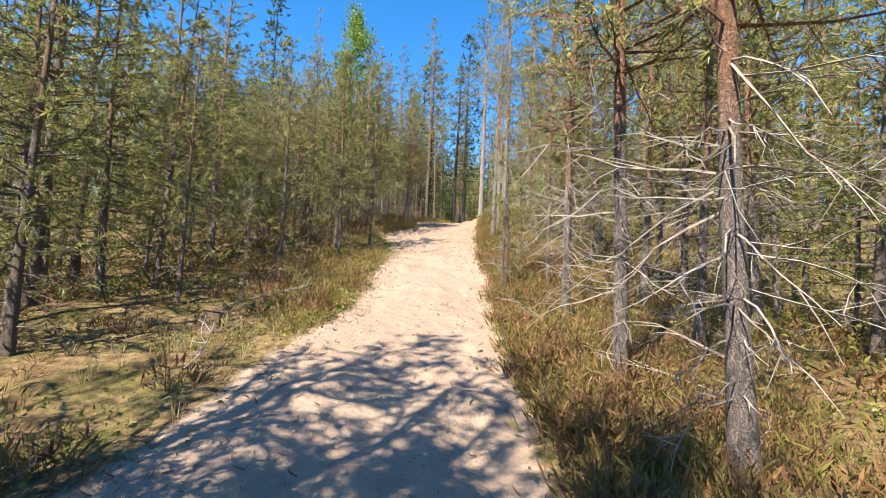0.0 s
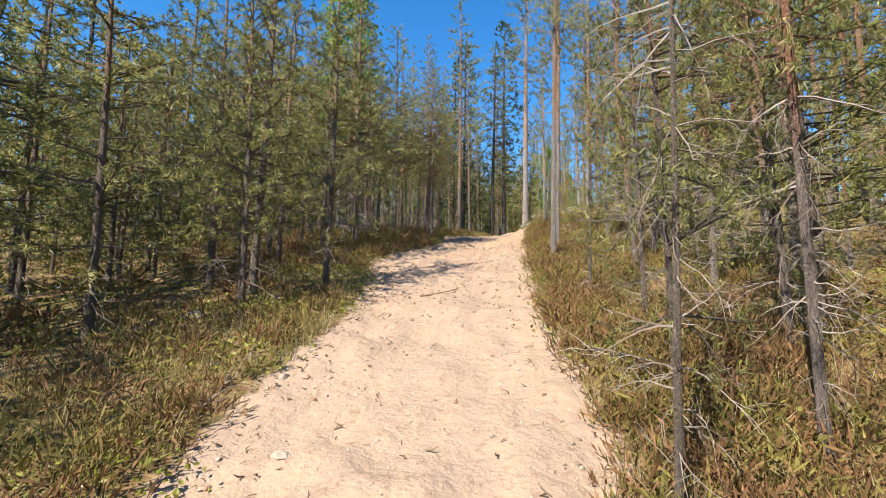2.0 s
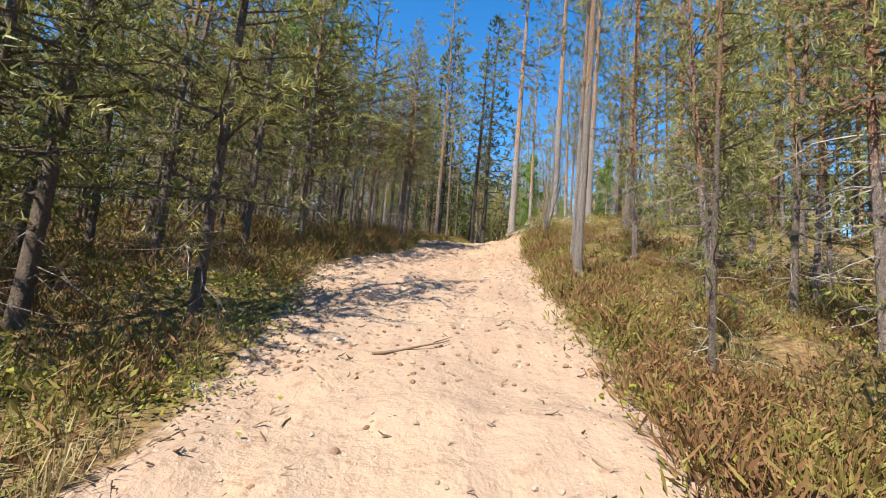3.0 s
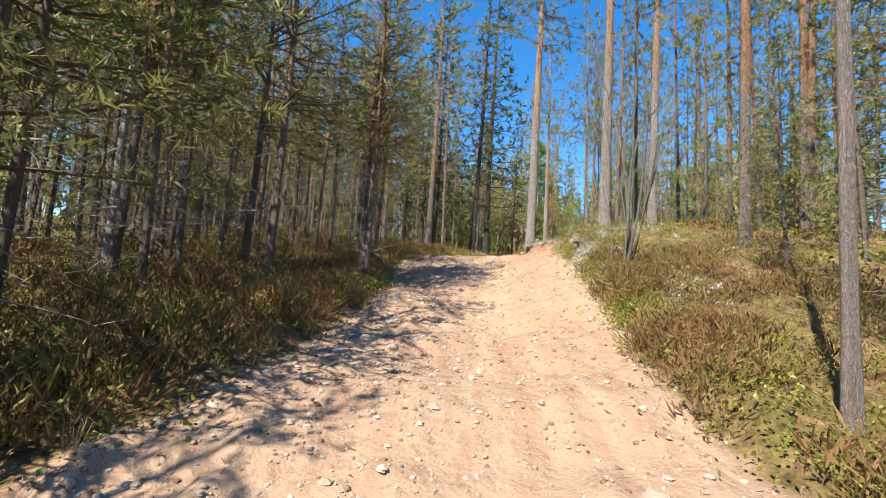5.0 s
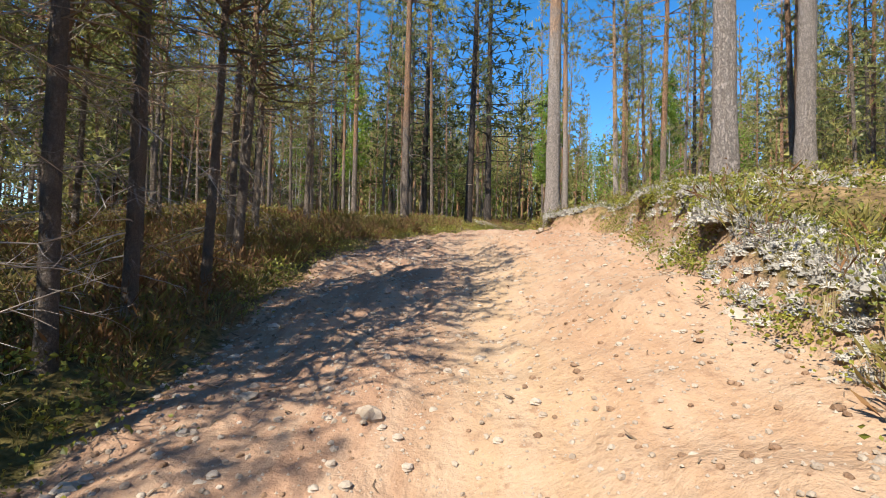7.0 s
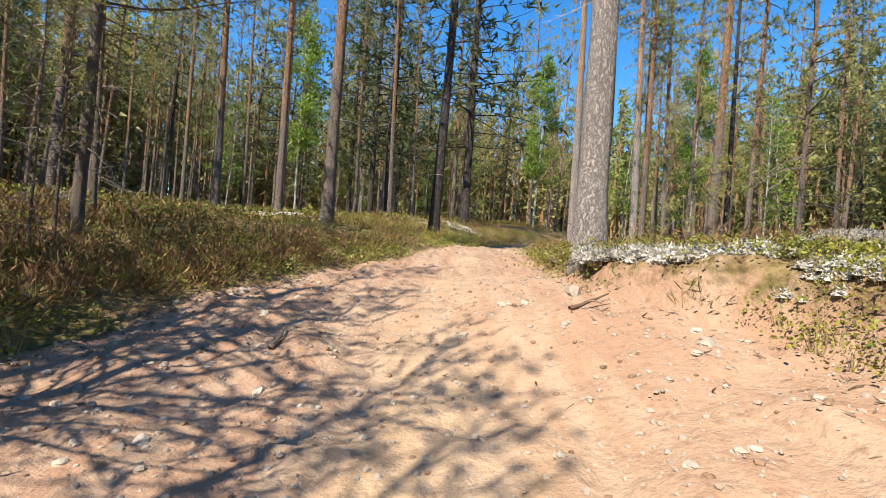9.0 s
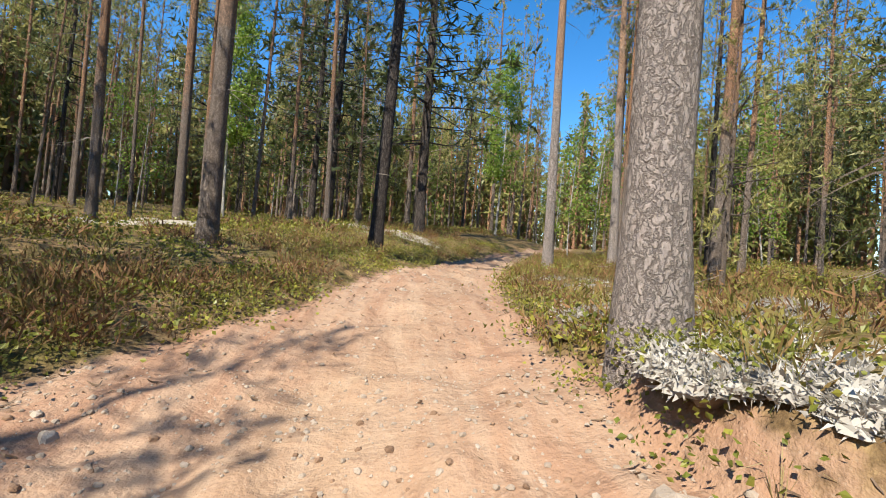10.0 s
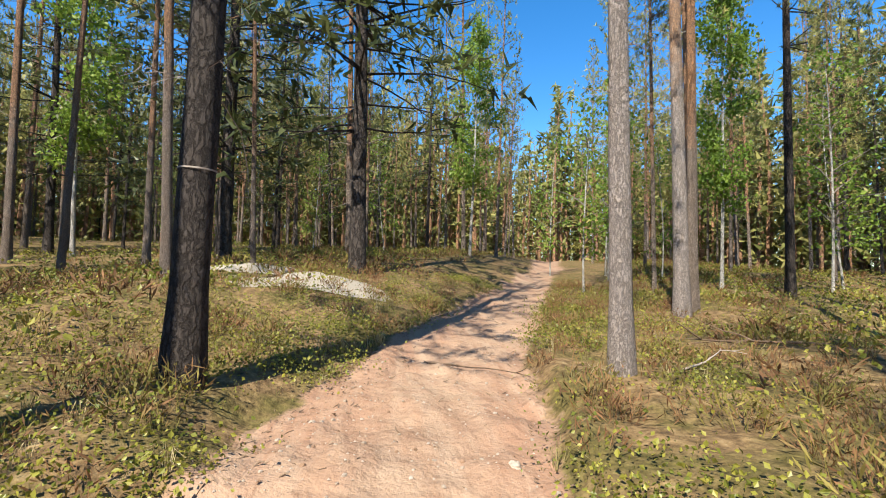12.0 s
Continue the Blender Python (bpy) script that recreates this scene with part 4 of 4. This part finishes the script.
# ---- stones, sticks and other single things ----
def bank_edge(y0, y1):
    """The turf's ragged lip, overhanging the washed-out slope below it and grown over with lichen."""
    r = np.random.default_rng(71)
    ys = np.arange(y0, y1, 0.04)
    n = len(ys)
    ends = step(y0, y0 + 0.8, ys) * step(y1, y1 - 0.8, ys)
    out = 0.12 + 0.2 * rough(ys * 0, ys, 1.1, 76) + 0.26 * rough(ys * 0, ys, 0.38, 72) + 0.12 * rough(ys * 0, ys, 0.13, 73)
    thick = (0.09 + 0.12 * rough(ys * 0, ys, 0.3, 74) + 0.09 * rough(ys * 0, ys, 0.11, 75)).clip(0.02, 1) * ends
    base = smooth_line(ys, RIGHT)
    base = base - edges(base, ys)[1] + out
    top = ground_z(base + 0.28, ys, False) + 0.07 * rough(ys * 0, ys, 0.5, 77)
    jag = lambda size: r.normal(size=n) * size
    rows = [np.stack([base + 0.60, ys, ground_z(base + 0.60, ys, False) - 0.03], 1)]
    for dx, dz in ((0.36, 0.015), (0.22, 0.03), (0.13, 0.01)):
        rows.append(np.stack([base + dx + jag(0.012), ys, top + dz * ends + jag(0.01)], 1))
    rows.append(np.stack([base + 0.10 + jag(0.02), ys, top - thick * 0.5], 1))
    rows.append(np.stack([base + 0.14 + jag(0.025), ys, top - thick + jag(0.012)], 1))
    rows.append(np.stack([base + 0.45, ys, top - thick - 0.02], 1))
    grid = np.array(rows)
    i, j = np.meshgrid(np.arange(len(rows) - 1), np.arange(n - 1), indexing="ij")
    f = np.stack([i * n + j, i * n + j + 1, (i + 1) * n + j + 1, (i + 1) * n + j], -1).reshape(-1, 4)
    tagged(new("bank_edge", mesh_of("bank_edge", [(grid.reshape(-1, 3), f, 0)], [ROTTEN])), "dark peaty turf lip overhanging the sandy bank", "bank", "", "structure")
    # what grows on the lip
    k = r.integers(0, n - 1, 2400)
    u = r.uniform(0.1, 4.35, 2400)
    a = u.astype(int)
    spots = grid[a, k] * (1 - (u - a))[:, None] + grid[a + 1, k] * (u - a)[:, None]
    white = patchy(spots[:, 0], spots[:, 1], 0.6, 71, -0.32, 0.02) > r.random(2400)
    stuff("reindeer_lichen", "grey-white lichen cushions hanging over the bank's lip", "lichen", lumps, spots[white], r, 0.03, 0.12, LICHEN)
    green = (~white) & (u < 3.4)
    stuff("lingonberry_shrubs", "green lingonberry sprigs hanging over the bank's lip", "shrubs", berries, spots[green], r, 0.6, 1.0, BERRY)


bank_edge(9.2, 17.0)
# what grows on the steep face below the lip
r = np.random.default_rng(81)
yy = r.uniform(6.3, 15.0, 2400)
xx = smooth_line(yy, RIGHT)
xx = xx - edges(xx, yy)[1] + r.uniform(0.02, 0.42, 2400)
grown = np.stack([xx, yy, ground_z(xx, yy) - 0.01], 1)[r.random(2400) < 0.35 + 0.65 * step(13, 9, yy)]
pale = patchy(grown[:, 0], grown[:, 1], 0.6, 83, -0.2, 0.15) > r.random(len(grown))
stuff("reindeer_lichen", "grey lichen cushions on the steep face of the bank", "lichen", lumps, grown[pale], r, 0.025, 0.08, LICHEN)
stuff("lingonberry_shrubs", "green lingonberry growing down the face of the bank", "shrubs", berries, grown[~pale], r, 0.6, 1.1, BERRY)


def stone_mesh(r, rings=5, sides=8):
    """A blunt, uneven stone."""
    v, f = lump(r, rings, sides, 3.0)
    v = v * [1, r.uniform(0.6, 0.9), r.uniform(0.6, 0.95)]
    for k in range(3):
        n = unit(r.normal(size=3))
        d = v @ n
        v = v - np.outer(np.maximum(d - 0.62, 0), n)
    return mesh_of("stone", [(v, f, 0)], [STONE])


def lay(x, y, sink=0.0):
    return Matrix.Translation((x, y, float(ground_z(x, y)) - sink))


stone_kinds = [stone_mesh(r0) for k in range(8)]
r1 = np.random.default_rng(21)
for k in range(290):
    y = r1.uniform(2.0, 17.0) if k < 250 else r1.uniform(-10, 24)
    u = r1.uniform(0, 1) if k % 3 else r1.uniform(0, 0.3)
    x = float(smooth_line(y, LEFT) * (1 - u) + smooth_line(y, RIGHT) * u)
    size = 0.018 + 0.058 * r1.random() ** 2.5
    ob = new("stone", stone_kinds[k % 8])
    ob.matrix_world = lay(x, y, size * 0.25) @ pose(0, 0, 0, r1.normal() * 12, r1.normal() * 12, r1.uniform(0, 360)) @ Matrix.Scale(size, 4)
    tagged(ob, "small pale granite stone half sunk in the sand", "stone", "stones on the path")
for x, y, size, label in [(0.60, 10.42, 0.075, "pale round stone lying on the sand"), (0.04, 9.57, 0.085, "brown angular stone lying on the sand"), (-0.86, 6.29, 0.07, "pale stone at the path's shaded edge"),
                          (1.95, 9.9, 0.10, "grey stone set in the bank"), (2.3, 14.9, 0.08, "grey stone at the foot of the bank"),
                          (2.15, 9.2, 0.10, "rounded stone on the sandy slope"), (2.45, 9.6, 0.13, "pale rounded stone below the bank"),
                          (-2.45, -1.75, 0.13, "pale stone among the heather"), (-0.35, 8.3, 0.07, "grey stone on the path"), (1.9, 16.1, 0.12, "grey stone below the pine's roots")]:
    ob = new("stone", stone_kinds[int(r1.integers(8))])
    ob.matrix_world = lay(x, y, size * 0.2) @ pose(0, 0, 0, r1.normal() * 8, r1.normal() * 8, r1.uniform(0, 360)) @ Matrix.Scale(size, 4)
    tagged(ob, label, "stone", "larger stones")

pebbles = [lump(r0, 2, 5) for k in range(4)]


def strewn(n, y0, y1, lean):
    """Places on the path, thicker towards its left edge where lean is above 1."""
    yy = r1.uniform(y0, y1, n)
    uu = r1.uniform(0, 1, n) ** lean
    xx = smooth_line(yy, LEFT) * (1 - uu) + smooth_line(yy, RIGHT) * uu
    return np.stack([xx, yy, ground_z(xx, yy)], 1)


stuff("pebbles", "small pebbles and gravel scattered over the sandy path", "pebbles", pebbles, np.concatenate([strewn(4200, 0, 17.5, 1.0), strewn(2000, -12, 26, 1.0)]), r1, 0.005, 0.019, STONE)
stuff("gravel", "fine gravel and sand grains on the path", "gravel", [lump(r0, 1, 5) for k in range(4)], np.concatenate([strewn(9000, 2, 17.5, 1.0), strewn(4000, -8, 25, 1.0)]), r1, 0.004, 0.011, STONE)
stuff("pebbles", "pale stones of broken granite along the path", "pebbles", [lump(r0, 3, 6) for k in range(4)], strewn(700, 3, 15, 1.3), r1, 0.01, 0.03, STONE)
stuff("soil_clods", "brown clods of earth crumbled along the path's edge", "soil", pebbles, np.concatenate([strewn(2400, -1, 17, 3.0), strewn(300, -12, 25, 1.0)]), r1, 0.006, 0.022, SOIL)


def scrap(r):
    """A short crooked bit of bark or twig."""
    c = curve((0, 0, 0.05), (1, 0, 0), 1, 2, r, 0, 0.3)
    return tube(c, [0.06, 0.08, 0.03], 3)


yy = r1.uniform(-12, 30, 6500)
dd = np.where(r1.random(6500) < 0.93, r1.exponential(0.27, 6500) - 0.12, r1.uniform(0, 2.5, 6500))
ww = smooth_line(yy, RIGHT) - smooth_line(yy, LEFT)
xx = np.where(r1.random(6500) < 0.68, smooth_line(yy, LEFT) + dd, smooth_line(yy, RIGHT) - dd)
stuff("forest_litter", "brown bark scraps, cones and twigs littering the path's edge", "litter", [scrap(r0) for k in range(4)], np.stack([xx, yy, ground_z(xx, yy)], 1), r1, 0.02, 0.075, ROTTEN)


def dead_branch(label, x, y, turn, length, thick, seed, rise=0.02, forks=4, mat=None):
    """A fallen branch with side twigs, lying on the ground."""
    r = np.random.default_rng(seed)
    c = curve((0, 0, 0), (1, 0, rise), length, 8, r, 0, 0.13)
    c[:, 2] = np.abs(c[:, 2]) * 0.5 + thick * 0.6 + np.linspace(0, rise * length * 2, 9)
    ob = new("fallen_branch", mesh_of("fallen_branch", [(*tube(c, np.linspace(thick, thick * 0.3, 9), 6), 0)], [mat or TWIG], True))
    for k in range(forks):
        q = int(r.integers(2, 8))
        twig = tube(curve(c[q], (0.6, r.choice([-1, 1]) * r.uniform(0.3, 0.9), 0.15), length * r.uniform(0.2, 0.45), 4, r, 0, 0.2), np.linspace(thick * 0.5, thick * 0.15, 5), 5)
        part("twig", mesh_of("twig", [(*twig, 0)], [mat or TWIG], True), ob)
    h = length * 0.4
    z2 = float(ground_z(x + h * math.cos(radians(turn)), y + h * math.sin(radians(turn))))
    z1 = float(ground_z(x, y))
    ob.matrix_world = Matrix.Translation((x, y, z1)) @ pose(0, 0, 0, 0, 0, turn) @ pose(0, 0, 0, 0, -math.degrees(math.atan2(z2 - z1, h)), 0)
    return tagged(ob, label, "branch", "fallen branches")


dead_branch("crooked thin stick lying across the sandy path", -0.30, -0.62, 12, 0.55, 0.012, 1, 0.0, 1, ROTTEN)
dead_branch("forked bare pale branch hanging over the path's edge", 1.75, -6.05, 200, 0.95, 0.009, 2, 0.12, 6)
dead_branch("forked bare pale branch among the heather", 1.95, -4.95, 215, 1.0, 0.009, 3, 0.12, 7)
dead_branch("bare grey branch lying in the undergrowth", 2.3, -3.2, 190, 1.2, 0.009, 4, 0.1, 8)
dead_branch("bare grey branch lying in the undergrowth", 2.6, -8.6, 170, 1.2, 0.009, 5, 0.1, 8)
dead_branch("dark broken stick on the sand", -0.15, 15.2, 65, 0.35, 0.016, 6, 0.0, 1, ROTTEN)
dead_branch("short dark root end sticking out of the sand", 1.75, 15.6, 20, 0.35, 0.018, 7, 0.05, 1, ROTTEN)
dead_branch("long thin stick lying across the path", 2.55, 25.6, -30, 1.3, 0.012, 8, 0.0, 2, ROTTEN)
dead_branch("bare grey branch lying on the lichen", 3.5, 18.8, 150, 0.6, 0.008, 9, 0.05, 5)
dead_branch("bare grey branch lying on the heath", 4.6, 19.6, 120, 0.8, 0.009, 10, 0.05, 5)
dead_branch("grey stick on the forest floor", 4.7, 24.2, 10, 0.9, 0.012, 11, 0.05, 3)
dead_branch("fallen grey branch on the forest floor", 6.9, 24.8, 160, 1.6, 0.02, 12, 0.05, 5, ROTTEN)
dead_branch("pale dry branch among heather and litter", -2.4, -6.2, 30, 1.2, 0.012, 13, 0.05, 6)
dead_branch("pale dry branch among heather and litter", -3.2, -8.0, 140, 1.3, 0.014, 14, 0.05, 6)
dead_branch("pale dry branch at the path's edge", -1.5, -8.3, 100, 0.9, 0.010, 15, 0.05, 6)
dead_branch("pale dry branch at the path's edge", -1.3, -3.9, 60, 0.8, 0.010, 16, 0.05, 6)


def sallow_bush(x, y):
    """A clump of thin bare grey stems from one root."""
    r = np.random.default_rng(31)
    bush = thing("sallow_bush", "clump of thin bare grey sallow stems on the bank", "bush")
    bush.matrix_basis = lay(x, y, 0.05)
    for k in range(8):
        a = r.uniform(0, 6.28)
        lean = r.uniform(0.02, 0.22)
        ln = r.uniform(2.4, 4.6)
        c = curve((math.cos(a) * 0.12, math.sin(a) * 0.12, 0), (math.cos(a) * lean, math.sin(a) * lean, 1), ln, 9, r, 0.02, 0.06)
        t = r.uniform(0.008, 0.021)
        tubes = [tube(c, np.linspace(t, 0.005, 10), 7)]
        for q in range(7):
            i = int(r.integers(3, 9))
            tubes.append(tube(curve(c[i], unit(c[i] - c[i - 1]) + r.normal(size=3) * 0.5, r.uniform(0.3, 0.9), 4, r, 0.03, 0.12), np.linspace(0.007, 0.002, 5), 4))
        part("stem", mesh_of("stem", [(*merged(tubes), 0)], [BARK_SALLOW], True), bush)


sallow_bush(2.12, 8.15)


def stump(x, y):
    r = np.random.default_rng(41)
    ob = thing("tree_stump", "small rotten grey-brown tree stump in the heather", "stump")
    ob.matrix_basis = lay(x, y, 0.04)
    p = np.array([[0, 0, 0], [0, 0, 0.04], [0, 0, 0.12], [0.01, 0, 0.24]])
    part("trunk", mesh_of("trunk", [(*tube(p, [0.2, 0.15, 0.12, 0.115], 14, 0.12, r), 0)], [ROTTEN]), ob)
    a = np.arange(14) * 2 * np.pi / 14
    v = np.concatenate([np.stack([np.cos(a) * 0.12, np.sin(a) * 0.12, 0.235 + r.normal(size=14) * 0.012], 1), [[0, 0, 0.22]]])
    part("cut_face", mesh_of("cut_face", [(v, [[k, (k + 1) % 14, 14] for k in range(14)], 0)], [TWIG]), ob, "weathered pale sawn top")


stump(-1.95, -7.05)


def rock_slab(x, y, length, width, turn, seed, label):
    """A low bare rock that breaks through the heath."""
    r = np.random.default_rng(seed)
    n, m = 18, 12
    X, Y = np.meshgrid(np.linspace(-1, 1, n), np.linspace(-1, 1, m), indexing="ij")
    d = np.sqrt(X ** 2 + Y ** 2)
    Z = 0.06 * (1 - d ** 3) + 0.05 * rough(X, Y, 0.5, seed) + 0.05 * np.round(2 * rough(X, Y, 0.8, seed + 3))
    v = np.stack([X * length, Y * width, Z], -1).reshape(-1, 3)
    i, j = np.meshgrid(np.arange(n - 1), np.arange(m - 1), indexing="ij")
    f = np.stack([i * m + j, (i + 1) * m + j, (i + 1) * m + j + 1, i * m + j + 1], -1).reshape(-1, 4)
    c, s = math.cos(radians(turn)), math.sin(radians(turn))
    wx, wy = v[:, 0] * c - v[:, 1] * s + x, v[:, 0] * s + v[:, 1] * c + y
    v = np.stack([wx, wy, ground_z(wx, wy, False) + v[:, 2] + 0.02], 1) - [x, y, 0]
    ob = new("rock_slab", mesh_of("rock_slab", [(v, f, 0)], [SLAB], True))
    ob.location = (x, y, 0)
    return tagged(ob, label, "rock", "bare rocks")


rock_slab(0.75, 28.5, 1.5, 0.6, 8, 51, "low bare pale rock breaking through the heath beside the path")
rock_slab(-0.3, 29.8, 0.9, 0.4, 20, 52, "low bare pale rock in the heath")
rock_slab(-4.3, -7.3, 0.5, 0.26, 15, 55, "low pale rock with lichen and dry litter")
rock_slab(-5.2, 24.4, 1.6, 0.7, 5, 53, "pale lichen-covered rock under the pines")
rock_slab(-3.0, 23.6, 0.9, 0.4, 12, 54, "small pale rock in the heath")


def lichen_mound(x, y, size, seed):
    """A sod with a thick white lichen cover."""
    r = np.random.default_rng(seed)
    mound = thing("lichen_mound", "raised sod covered in thick white reindeer lichen", "lichen")
    mound.matrix_basis = lay(x, y, 0.06)
    v, f = lump(r, 6, 14)
    part("soil", mesh_of("soil", [(v * [size, size * 0.8, 0.19], f, 0)], [ROTTEN]), mound, "dark bare soil edge")
    n = 230
    a, d = r.uniform(0, 6.28, n), np.sqrt(r.uniform(0, 1, n)) * 0.95
    p = np.stack([np.cos(a) * d * size, np.sin(a) * d * size * 0.8, 0.17 * np.sqrt(1 - d ** 2)], 1)
    ch = [(*repeated(*lumps[k], p[k::5], r.uniform(0, 6.28, len(p[k::5])), r.uniform(0.03, 0.055, len(p[k::5]))), 0) for k in range(5)]
    part("lichen_cover", mesh_of("lichen_cover", ch, [LICHEN]), mound, "white-grey lichen", "stuff")


lichen_mound(2.62, 17.75, 0.5, 61)
lichen_mound(3.35, 15.2, 0.4, 62)
lichen_mound(3.6, 17.6, 0.35, 63)


def paint_mark(tree, height):
    """A painted ring round a trunk."""
    trunk = next(o for o in tree.children if o.name.startswith("trunk"))
    v = np.array([q.co for q in trunk.data.vertices])
    sides = 14
    rings = v.reshape(-1, sides, 3)
    mid = rings.mean(1)
    rad = np.linalg.norm(rings - mid[:, None], axis=2).max(1)
    at = lambda z: np.array([np.interp(z, mid[:, 2], mid[:, 0]), np.interp(z, mid[:, 2], mid[:, 1]), z])
    q = np.array([at(height - 0.006), at(height + 0.006)])
    part("paint_mark", mesh_of("paint_mark", [(*tube(q, [np.interp(height, mid[:, 2], rad) + 0.003] * 2, 18), 0)], [TWIG], True), tree, "thin pale painted ring")


paint_mark(marked_pine, 1.55)
